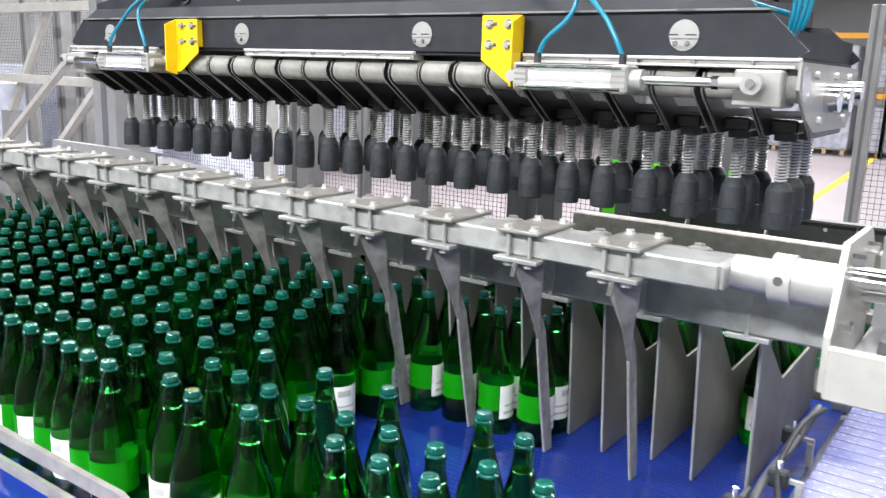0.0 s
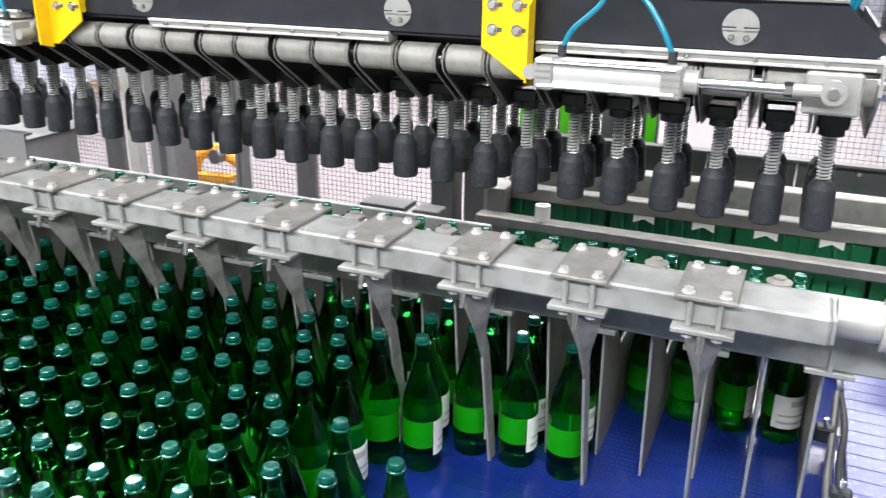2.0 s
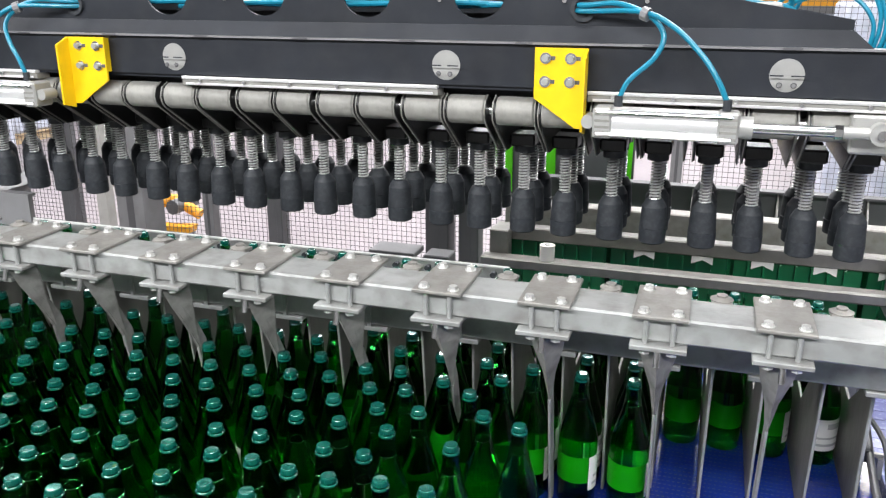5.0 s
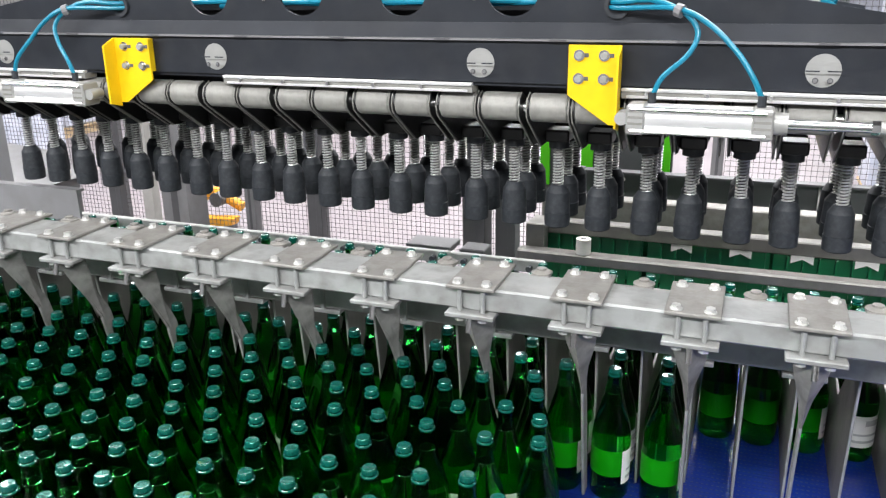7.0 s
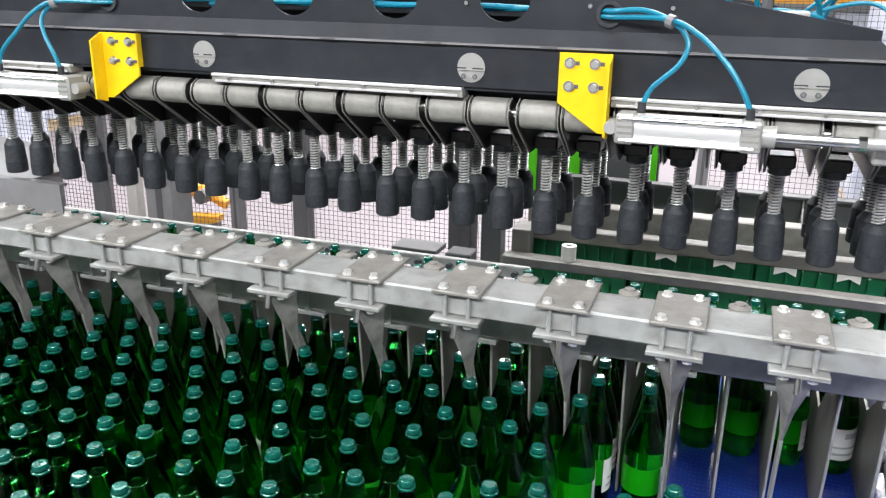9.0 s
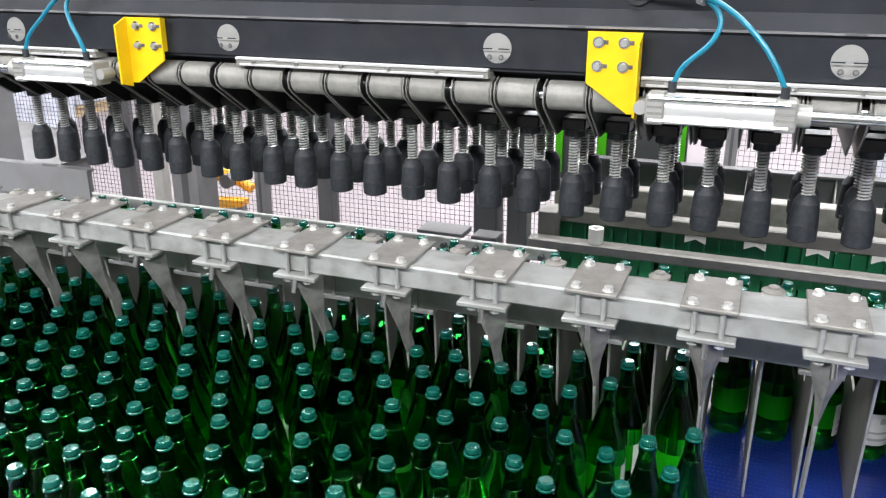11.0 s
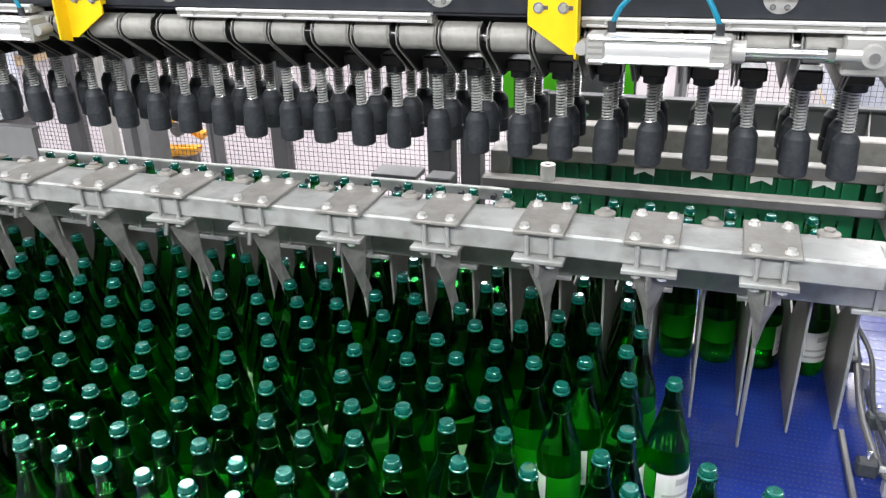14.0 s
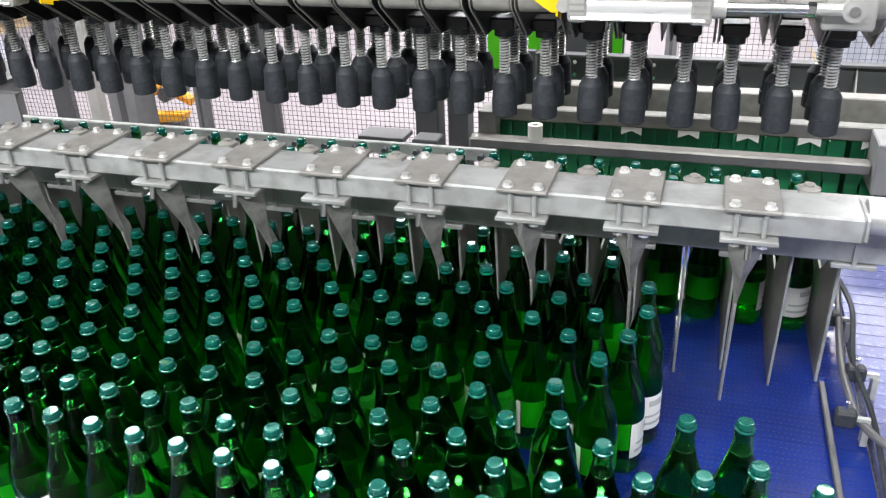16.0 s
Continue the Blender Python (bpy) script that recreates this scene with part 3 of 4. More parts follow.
def yellow_bracket(x0, sgn):
    """A bent yellow plate: bolted face, cut-away corner and a side flange."""
    ob = base("yellow_bracket", "yellow painted steel bracket bolted to the black housing", "bracket", "yellow brackets", at=(x0, 0, 0))
    w = 0.103
    f = [(0, 1.932), (w, 1.932), (w, 1.775), (w - 0.018, 1.775), (0, 1.832)]
    f = [(sgn * a, b) for a, b in f]
    part("face", sheet(f, "y", -0.0235, -0.0185), YELLOW, ob)
    part("flange", sheet([(-0.0235, 1.932), (-0.062, 1.915), (-0.062, 1.775), (-0.0235, 1.765)], "x", sgn * (w + 0.001) - 0.0025, sgn * (w + 0.001) + 0.0025), YELLOW, ob)
    part("spacer", boxed(*sorted((sgn * 0.004, sgn * (w - 0.004))), -0.018, -0.0005, 1.852, 1.93), YELLOW, ob)
    for bx in (0.022, 0.072):
        for bz in (1.912, 1.866):
            b = part("bolt", rodded((sgn * bx, -0.0265, bz), (sgn * bx, -0.0238, bz), 0.0112, 18), CHROME, ob)
            part("socket", rodded((sgn * bx, -0.034, bz), (sgn * bx, -0.0266, bz), 0.0068, 12), STEEL, b)
            part("slot", boxed(*sorted((sgn * bx + 0.004, sgn * bx + 0.019)), -0.0239, -0.0236, bz - 0.004, bz + 0.004), DARKPOST, ob)
    return ob


yellow_bracket(0.193, 1)
yellow_bracket(-0.840, -1)


def cylinder(x0, sgn):
    """A pneumatic cylinder: end caps, profile barrel, piston rod and rod eye."""
    ob = base("pneumatic_cylinder", "aluminium pneumatic cylinder with chrome piston rod", "cylinder", "pneumatic cylinders", at=(x0, -0.062, 1.799))

    def b(a0, a1, *rest, bevel=0.0):
        lo, hi = sorted((sgn * a0, sgn * a1))
        return boxed(lo, hi, *rest, bevel=bevel)
    bar = bmesh.new()
    r = 0.025
    rod(bar, (sgn * 0.058, 0, 0), (sgn * 0.250, 0, 0), r, 28)
    for cy in (-0.0185, 0.0185):
        for cz in (-0.0185, 0.0185):
            rod(bar, (sgn * 0.058, cy, cz), (sgn * 0.250, cy, cz), 0.0085, 14)
    part("barrel", bar, EXTRUDED, ob, "bright profile barrel", smooth=True)
    for zz in (-0.021, 0.021):
        part("tie_rod", rodded((sgn * 0.03, -0.027, zz), (sgn * 0.275, -0.027, zz), 0.0045, 8), CHROME, ob)
    for a0, a1 in ((0.022, 0.058), (0.250, 0.288)):
        cap = part("end_cap", b(a0, a1, -0.029, 0.029, -0.029, 0.029, bevel=0.004), CAST, ob)
        for zz in (-0.018, -0.006, 0.006, 0.018):
            part("groove", b(a0 + 0.004, a1 - 0.004, -0.0298, -0.0291, zz - 0.0035, zz + 0.0015), SLEEVE, cap)
    part("clevis", rodded((sgn * 0.012, -0.020, 0), (sgn * 0.012, 0.020, 0), 0.013, 16), CAST, ob)
    part("gland", rodded((sgn * 0.288, 0, 0), (sgn * 0.312, 0, 0), 0.021, 20), CAST, ob, smooth=True)
    part("piston_rod", rodded((sgn * 0.312, 0, 0), (sgn * 0.450, 0, 0), 0.010, 16), CHROME, ob, smooth=True)
    part("lock_nut", rodded((sgn * 0.450, 0, 0), (sgn * 0.464, 0, 0), 0.013, 6), CHROME, ob)
    eye = part("rod_eye", rodded((sgn * 0.464, 0, 0), (sgn * 0.508, 0, 0), 0.011, 14), CAST, ob)
    part("ring", rodded((sgn * 0.526, -0.013, 0), (sgn * 0.526, 0.013, 0), 0.020, 24), CAST, eye)
    part("pin", rodded((sgn * 0.526, -0.020, 0), (sgn * 0.526, 0.030, 0), 0.009, 12), CHROME, eye)
    for a in (0.066, 0.264):
        part("fitting", rodded((sgn * a, 0, 0.0295), (sgn * a, 0, 0.050), 0.008, 12), RUBBER, ob, "black push-in fitting")
    return ob


cylinder(0.300, 1)
cylinder(-0.978, -1)

# cyan air hoses of the two cylinders, and the loose bundles on top


def hose(ctrl, r=0.0052, label="cyan pneumatic hose looped over the black housing"):
    return tagged(part("air_hose", tube(ctrl, r, 8, 12), HOSE, smooth=True), label, "hose", "air hoses")


for s, cx in ((1, 0.300), (-1, -0.978)):
    hx = HEAD_MID + s * 0.612
    p0, p1 = cx + s * 0.066, cx + s * 0.264
    hose([(hx - s * 0.06, 0.09, 2.014), (hx, 0.01, 2.012), (hx + s * 0.072, -0.020, 2.016), (hx + s * 0.132, -0.030, 1.994), (hx + s * 0.160, -0.040, 1.960), (hx + s * 0.147, -0.050, 1.920), (p0 + s * 0.017, -0.060, 1.878), (p0, -0.062, 1.842)])
    hose([(hx - s * 0.06, 0.09, 2.004), (hx, 0.01, 2.001), (hx + s * 0.116, -0.034, 2.002), (hx + s * 0.179, -0.046, 1.975), (hx + s * 0.233, -0.055, 1.926), (p1 - s * 0.020, -0.062, 1.882), (p1, -0.062, 1.842)])
    grommet = part("grommet", lathe([(0.018, -0.004), (0.026, -0.004), (0.026, 0.004), (0.018, 0.004)], 20), RUBBER, head)
    grommet.matrix_basis = pose(hx, 0.017, 2.006, 90)
    tie = part("cable_tie", rodded((hx + s * 0.118, -0.031, 2.000), (hx + s * 0.130, -0.036, 1.996), 0.013, 10), POST, head)
hr = random.Random(11)
for i in range(7):
    x, lift, lean = 0.21 + 0.078 * i + hr.uniform(-0.025, 0.025), 0.05 * hr.random() - 0.10 * i / 7, hr.uniform(-0.04, 0.05)
    hose([(x - 0.10, 0.30, 1.95), (x - 0.06 + lean, 0.22 + 0.02 * hr.random(), 2.05 + lift * 0.7), (x + 0.02 + lean, 0.17, 2.085 + lift), (x + 0.10 + lean, 0.21, 2.045 + lift), (x + 0.13, 0.27, 1.95)], 0.0058, "cyan pneumatic hose arched on top of the head")
for i in range(4):
    w = hr.uniform(-0.02, 0.02)
    hose([(0.54 + 0.04 * i, 0.30, 1.93), (0.66 + 0.02 * i, 0.24, 2.01 + 0.016 * i + w), (0.765 + 0.018 * i, 0.20, 2.035 + 0.012 * i + w), (0.822 + 0.012 * i, 0.18, 1.985 + w), (0.818 + 0.008 * i, 0.19, 1.91), (0.80, 0.24, 1.862)], 0.0045, "cyan pneumatic hose hanging at the end of the head")
for i in range(4):
    hose([(-1.02 + 0.30 * i, 0.12, 2.00), (-0.86 + 0.30 * i, 0.06 + 0.01 * i, 2.008), (-0.62 + 0.30 * i, 0.07, 2.014), (-0.40 + 0.30 * i, 0.13, 2.004)], 0.0062, "cyan pneumatic hose lying inside the housing")
valve = base("valve_block", "white valve block with black couplings on the head", "valve block", at=(0.60, 0.12, 1.942))
part("body", boxed(-0.05, 0.05, -0.02, 0.02, 0.0, 0.075, bevel=0.003), BRACKET, valve)
part("coupling", rodded((-0.03, 0, 0.075), (-0.03, 0, 0.11), 0.011, 10), DARKPOST, valve)
part("coupling", rodded((0.03, -0.021, 0.045), (0.03, -0.06, 0.045), 0.012, 10), DARKPOST, valve)
part("foot", boxed(-0.055, 0.055, -0.03, 0.09, -0.09, -0.001), DARKPOST, valve)

# spreading carriage: rail, sleeves, arms
shaft = base("spreading_shaft", "chrome shaft on which the gripper sleeves slide", "shaft")
part("bar", rodded((-1.520, 0.025, 1.797), (0.862, 0.025, 1.797), 0.013, 16), CHROME, shaft, smooth=True)
for ex in (0.826, -1.492):
    blk = part("end_block", boxed(ex - 0.045, ex + 0.045, -0.031, 0.08, 1.755, 1.826, bevel=0.004), CAST, shaft, "pale cast end block")
    part("plug", rodded((ex + (0.045 if ex > 0 else -0.045), 0.03, 1.80), (ex + (0.075 if ex > 0 else -0.075), 0.03, 1.80), 0.033, 24), CHROME, blk)
GY, GZ = 0.170, 1.495
ROW_Y = (GY, GY + 0.100, GY + 0.200)
XS = [0.842 - 2 * LANE * (i // 2) - 0.0965 * (i % 2) for i in range(24)]
sleeve_me = put("sleeve", lathe([(0.013, -0.040), (0.0285, -0.040), (0.0305, -0.037), (0.0305, 0.037), (0.0285, 0.040), (0.013, 0.040)], 30), SLEEVE, True, 0.5)
arm_me = put("arm", sheet([(0.002, 1.8155), (0.024, 1.8268), (0.046, 1.8170), (0.056, 1.798), (0.150, 1.745), (0.415, 1.740), (0.415, 1.696), (0.126, 1.694), (0.012, 1.769), (-0.001, 1.781), (-0.0050, 1.798)], "x", -0.0022, 0.0022), ARM)
# Pale strip for the arm's edge: bare metal and painted highlight together.
edge_me = put("edge_strip", tube([(-0.0022, 0.0240, 1.8284), (-0.0022, 0.0010, 1.8168), (-0.0022, -0.0066, 1.798), (-0.0022, -0.0025, 1.7800), (-0.0022, 0.0110, 1.7675), (-0.0022, 0.125, 1.6925)], 0.0016, 6, smooth_line=False), SLEEVE, True)
block_me = put("block", boxed(-0.0285, 0.0285, -0.030, 0.034, 1.700, 1.7285, bevel=0.004), ARM)
neck_me = put("socket", rodded((0, 0, 1.684), (0, 0, 1.700), 0.0235, 18), RUBBER, True)
rod_me = put("rod", rodded((0, 0, 1.590), (0, 0, 1.684), 0.0078, 14), RODSTEEL, True)
turns, wire = 13, 0.0021
spring_me = put("spring", tube([(0.0122 * math.cos(2 * math.pi * a / 8), 0.0122 * math.sin(2 * math.pi * a / 8), 1.594 + 0.088 * a / (8 * turns)) for a in range(8 * turns + 1)], wire, 4, smooth_line=False), ZINC, True)
bell_me = put("bell", lathe([(0.0102, 1.5960), (0.0170, 1.5955), (0.0186, 1.5935), (0.0264, 1.5800), (0.0272, 1.5785), (0.0290, 1.5450), (0.0300, 1.5320)], 26), RUBBER, True, 0.3)
skirt_me = put("skirt", lathe([(0.0292, 1.5320), (0.0292, 1.5300), (0.0306, 1.5290), (0.0298, 1.4975), (0.0270, 1.4950), (0.0225, 1.4955), (0.0225, 1.5100), (0, 1.5110)], 26), RUBBER, True, 0.3)
for i, gx in enumerate(XS):
    car = base("gripper_carriage", "black carriage arm on a grey sliding sleeve", "carriage", "gripper carriages", at=(gx, 0, 0))
    share("sleeve", sleeve_me, car, pose(0.012, 0.025, 1.797, 0, 90, 0), "grey metal sliding sleeve")
    share("arm", arm_me, car, pose(-0.0315, 0, 0))
    share("arm", arm_me, car, pose(0.0555, 0, 0))
    share("edge_strip", edge_me, car, pose(-0.0315, 0, 0), "worn bare edge of the arm, paled for its highlight")
    share("edge_strip", edge_me, car, pose(0.0575, 0, 0), "worn bare edge of the arm, paled for its highlight")
    for y in ROW_Y:
        share("block", block_me, car, pose(0, y, 0))
    for y in ROW_Y:
        g = base("bottle_gripper", "black rubber bottle gripper bell on a sprung steel rod", "gripper", "bottle grippers", at=(gx, y, 0))
        turn = pose(0, 0, 0, 0, 0, 37 * i)
        share("socket", neck_me, g, Matrix())
        share("rod", rod_me, g, Matrix(), "steel rod")
        share("spring", spring_me, g, turn, "coiled steel spring")
        bell = share("bell", bell_me, g, turn)
        share("skirt", skirt_me, bell, Matrix())

# ---------------------------------------------------------------- behind the lanes
stop = base("stop_rail", "stainless stop rail behind the bottle lanes", "rail")
part("bar", boxed(-2.1, 0.02, 0.535, 0.557, 1.226, 1.262, bevel=0.003), STEEL, stop)
part("bar", boxed(0.022, 1.02, 0.535, 0.557, 1.140, 1.172, bevel=0.003), STEEL, stop)
for sx in (-1.9, -1.0, -0.24, 0.96):
    part("support", boxed(sx - 0.02, sx + 0.02, 0.559, 0.60, 0.9825, 1.17), STEEL, stop)
for k in range(26):
    rx = FIRST + 0.1 - LANE * k
    part("star_knob", rodded((rx, 0.515, 1.243 if rx < 0 else 1.156), (rx, 0.5345, 1.243 if rx < 0 else 1.156), 0.009 if rx < 0 else 0.015, 7), RUBBER, stop, "small black knob")

front_rail = base("crate_rail", "thick stainless rail along the crate conveyor", "rail", at=(0, 0, 0.045))
part("bar", boxed(-0.168, 1.10, 0.905, 0.960, 1.085, 1.122, bevel=0.006), RAILSTEEL, front_rail)
part("stub", boxed(-0.150, -0.085, 0.965, 1.030, 1.085, 1.200, bevel=0.003), RAILSTEEL, front_rail)
part("upper_bar", boxed(-0.150, 1.85, 1.032, 1.085, 1.150, 1.197, bevel=0.004), RAILSTEEL, front_rail)
part("guard", boxed(-0.150, 2.20, 1.19, 1.26, 1.156, 1.244, bevel=0.004), DECK, front_rail)
part("end_box", boxed(1.10, 1.26, 0.86, 1.02, 1.04, 1.20, bevel=0.004), POST, front_rail)
part("leg", boxed(1.14, 1.20, 0.90, 0.96, -0.045, 1.04), POST, front_rail)
part("leg", boxed(-0.14, -0.09, 1.00, 1.03, -0.045, 1.085), POST, front_rail)
peg = base("guide_peg", "white nylon peg on a steel pin", "peg", at=(0.060, 0.93, 1.1675))
part("sleeve", rodded((0, 0, 0), (0, 0, 0.052), 0.025, 24), NYLON, peg, smooth=True)
part("pin", rodded((0, 0, 0.052), (0, 0, 0.056), 0.010, 10), STEEL, peg)


def crate_at(x, y, z, n):
    """A slatted green bottle crate: four walls with ribs, rim and white patches for openings."""
    ob = base("bottle_crate", "green plastic bottle crate with ribbed sides on the rear conveyor", "crate", "green crates", at=(x, y, z))
    w, d, h = 0.192, 0.142, 0.30
    for nm, b in (("floor_panel", (-w, w, -d, d, 0, 0.012)), ("side_wall", (-w, -w + 0.006, -d + 0.0065, d - 0.0065, 0.013, h - 0.014)), ("side_wall", (w - 0.006, w, -d + 0.0065, d - 0.0065, 0.013, h - 0.014))):
        part(nm, boxed(*b), CRATE, ob)
    for sy in (-1, 1):
        lo, hi = sorted((sy * d, sy * (d - 0.006)))
        for c in range(8):
            part("long_wall", boxed(-w + 0.048 * c, -w + 0.048 * c + 0.041, lo, hi, 0.013, h - 0.012 - 0.010 * (c % 3)), CRATE, ob)
        part("rim", boxed(-w - 0.004, w + 0.004, *sorted((sy * (d + 0.005), sy * (d - 0.008))), 0.02, 0.032, bevel=0.002), CRATE, ob)
        for rx in (-0.1475, -0.0995, -0.0515, -0.0035, 0.0445, 0.0925, 0.1405):
            part("rib", sheet([(sy * (d + 0.0005), 0.12), (sy * (d + 0.014), 0.14), (sy * (d + 0.014), 0.262), (sy * (d + 0.0005), 0.288)], "x", rx - 0.0035, rx + 0.0035), CRATE, ob)
    for rx in (-0.096, 0.0, 0.096):
        part("partition", boxed(rx - 0.002, rx + 0.002, -d + 0.007, d - 0.007, 0.013, 0.20), CRATE, ob)
    for ry in (-0.047, 0.047):
        part("partition", boxed(-w + 0.007, w - 0.007, ry - 0.002, ry + 0.002, 0.201, 0.262), CRATE, ob)
    # White patches stand in for the bright floor seen through notched openings.
    for cx in [c for c in (0.37 + 0.187 * k - x for k in range(10)) if n and abs(c) < 0.2]:
        notch = part("opening_patch", sheet([(cx - 0.034, 0.288), (cx + 0.034, 0.288), (cx + 0.034, 0.243), (cx, 0.258), (cx - 0.034, 0.243)], "y", -d - 0.0165, -d - 0.0155), LABEL_WHITE, ob, "white patch for a bright notched opening")
    return ob


for n in range(6):
    crate_at(0.05 + 0.400 * n, 1.195, 0.925, n)
for n in range(5):
    crate_at(0.16 + 0.400 * n, 1.72, 0.87, 0)
rear = base("crate_conveyor", "grey roller conveyor that carries green crates", "conveyor")
part("bed", boxed(-0.20, 2.7, 1.03, 1.42, 0.74, 0.924), POST, rear)
part("bed", boxed(-0.20, 2.7, 1.56, 1.88, 0.74, 0.869), POST, rear)
for lx in (-0.1, 1.2, 2.5):
    for ly in (1.04, 1.70):
        part("leg", boxed(lx - 0.04, lx + 0.04, ly - 0.04, ly + 0.04, 0, 0.74), POST, rear)

guard = base("guard_beam", "dark grey folded guard beam with bolts and gussets", "beam", at=(0, 0, 0.045))
part("web", boxed(-0.05, 2.7, 1.50, 1.51, 1.165, 1.285), DARKPOST, guard)
part("lip", boxed(-0.05, 2.7, 1.46, 1.499, 1.277, 1.285), DARKPOST, guard)
for i in range(9):
    x = 0.10 + 0.30 * i
    part("bolt", rodded((x, 1.492, 1.25), (x, 1.499, 1.25), 0.008, 8), CHROME, guard)
    part("bolt", rodded((x, 1.492, 1.20), (x, 1.499, 1.20), 0.008, 8), CHROME, guard)
    part("gusset", sheet([(1.499, 1.17), (1.499, 1.276), (1.43, 1.17)], "x", x + 0.10, x + 0.106), BRACKET, guard)
part("post", boxed(2.60, 2.68, 1.512, 1.55, -0.045, 1.28), DARKPOST, guard)
part("post", boxed(-0.12, -0.06, 1.512, 1.55, -0.045, 1.28), DARKPOST, guard)
panel = base("green_panel", "bright lime green machine panels behind the grippers", "panel")
for x0, x1, z0, z1 in ((-0.40, -0.315, 1.12, 1.42), (-0.195, -0.115, 1.12, 1.42), (0.185, 0.228, 1.12, 1.42)):
    part("plate", boxed(x0, x1, 2.00, 2.012, z0, z1, bevel=0.002), LIME, panel)
part("frame", boxed(-0.42, 0.235, 2.013, 2.06, 1.05, 1.60), DARKPOST, panel)
part("post", boxed(0.08, 0.14, 2.02, 2.06, 0, 1.05), DARKPOST, panel)


def grey_post(x, y, w, h, material, label):
    ob = base("fence_post", label, "post", "fence posts", at=(x, y, 0))
    part("profile", boxed(-w, w, -w, w, 0.012, h, bevel=0.004), material, ob)
    part("groove", boxed(-w * 0.25, w * 0.25, -w - 0.0015, -w - 0.0005, 0.02, h), DARKPOST, ob)
    part("foot", boxed(-w * 1.6, w * 1.6, -w * 1.6, w * 1.6, 0, 0.012), material, ob)
    return ob


FENCE_Y = 2.25
for x, m in ((-9.15, POST), (-7.62, POST), (-6.12, POST), (-4.6, POST), (-3.10, DARKPOST), (-1.70, DARKPOST), (-0.26, POST)):
    grey_post(x, FENCE_Y, 0.045, 2.3, m, "upright aluminium post of the safety fence")
grey_post(-0.432, 1.28, 0.047, 1.55, DARKPOST, "dark grey machine post beside the crate rail")
grey_post(-0.312, 1.30, 0.040, 1.50, DARKPOST, "thin grey machine post")
grey_post(-2.42, 0.735, 0.092, 3.2, POST, "tall grey machine column beside the lanes")
grey_post(-2.33, 1.90, 0.085, 1.75, POST, "grey machine column in front of the fence")
grey_post(-2.07, 2.16, 0.032, 2.0, POST, "thin grey upright by the fence")


def mesh_panel(x0, x1, y, z0, z1, pitch=0.027, wire=0.0011):
    ob = base("safety_fence", "black welded wire mesh panel of the safety fence", "fence", "fence panels", at=(0, y, 0))
    bm = bmesh.new()
    n = int((x1 - x0) / pitch)
    for i in range(n + 1):
        x = x0 + (x1 - x0) * i / n
        box(bm, x - wire, x + wire, -wire, wire, z0, z1)
    m = int((z1 - z0) / pitch)
    for i in range(m + 1):
        z = z0 + (z1 - z0) * i / m
        box(bm, x0, x1, wire + 0.0001, 3 * wire, z - wire, z + wire)
    tagged(part("wire_mesh", bm, WIRE, ob), kind="stuff")
    part("rail", boxed(x0, x1, -0.012, 0.012, z1, z1 + 0.025), POST, ob)
    part("rail", boxed(x0, x1, -0.012, 0.012, z0 - 0.025, z0), POST, ob)
    return ob


for x0, x1 in ((-4.55, -3.15), (-3.05, -1.75), (-1.65, -0.31), (-6.07, -4.65), (-7.57, -6.17), (-9.1, -7.67)):
    mesh_panel(x0, x1, FENCE_Y, 0.12, 2.2)
for x0, x1 in ((0.40, 1.80), (1.90, 3.4)):
    mesh_panel(x0, x1, 4.2, 0.12, 2.2, 0.036, 0.0014)
for x in (0.35, 1.85, 3.45):
    grey_post(x, 4.2, 0.04, 2.3, POST, "upright post of the rear safety fence")

# slanting struts and far things
def strut(p, q, r=0.032):
    ob = base("diagonal_brace", "pale grey diagonal brace of the machine frame", "brace", "diagonal braces")
    part("strut", rodded(p, q, r, 6), BRACKET, ob)
    part("foot", boxed(p[0] - 0.06, p[0] + 0.06, p[1] - 0.06, p[1] + 0.06, 0, p[2]), POST, ob)


strut((-4.9, 1.3, 1.10), (-3.3, 1.3, 2.15))
strut((-3.95, 1.15, 1.10), (-2.9, 1.15, 1.95))
strut((-5.2, 1.6, 1.4), (-4.2, 1.6, 2.6))
strut((-3.0, 0.75, 0.95), (-2.40, 0.75, 1.62))
for px, py in ((-3.55, 1.45), (-4.4, 1.75), (-5.1, 2.0)):
    grey_post(px, py, 0.06, 2.6, POST, "pale upright of the machine frame")
cross = base("cross_rail", "pale grey cross rail of the machine frame", "rail")
part("bar", boxed(-5.2, -2.26, 1.50, 1.56, 1.62, 1.68), BRACKET, cross)
part("bar", boxed(-5.2, -2.26, 1.50, 1.56, 2.12, 2.18), BRACKET, cross)
part("post", boxed(-2.32, -2.26, 1.565, 1.62, 0, 2.18), BRACKET, cross)

robot = base("yellow_machine", "yellow and grey machine arm standing behind the fence", "machine", at=(-2.98, 3.0, 0))
part("base_block", rodded((0, 0, 0), (0, 0, 0.40), 0.16, 20), DARKPOST, robot)
part("arm", tube([(-0.15, 0, 0.40), (-0.12, 0.0, 0.55), (0.0, 0.05, 0.615), (0.14, 0.0, 0.59), (0.25, 0.0, 0.54)], 0.038, 12), ORANGE, robot, "yellow jointed arm", smooth=True)
part("cover_plate", sheet([(-0.10, 0.402), (0.24, 0.440), (0.26, 0.490), (-0.06, 0.470)], "y", -0.14, -0.05), ORANGE, robot, "yellow folded cover plate")
part("elbow", rodded((0.10, -0.10, 0.60), (0.10, 0.14, 0.60), 0.050, 20), DARKPOST, robot)
side_robot = base("yellow_strut", "yellow painted strut leaning behind the fence", "strut")
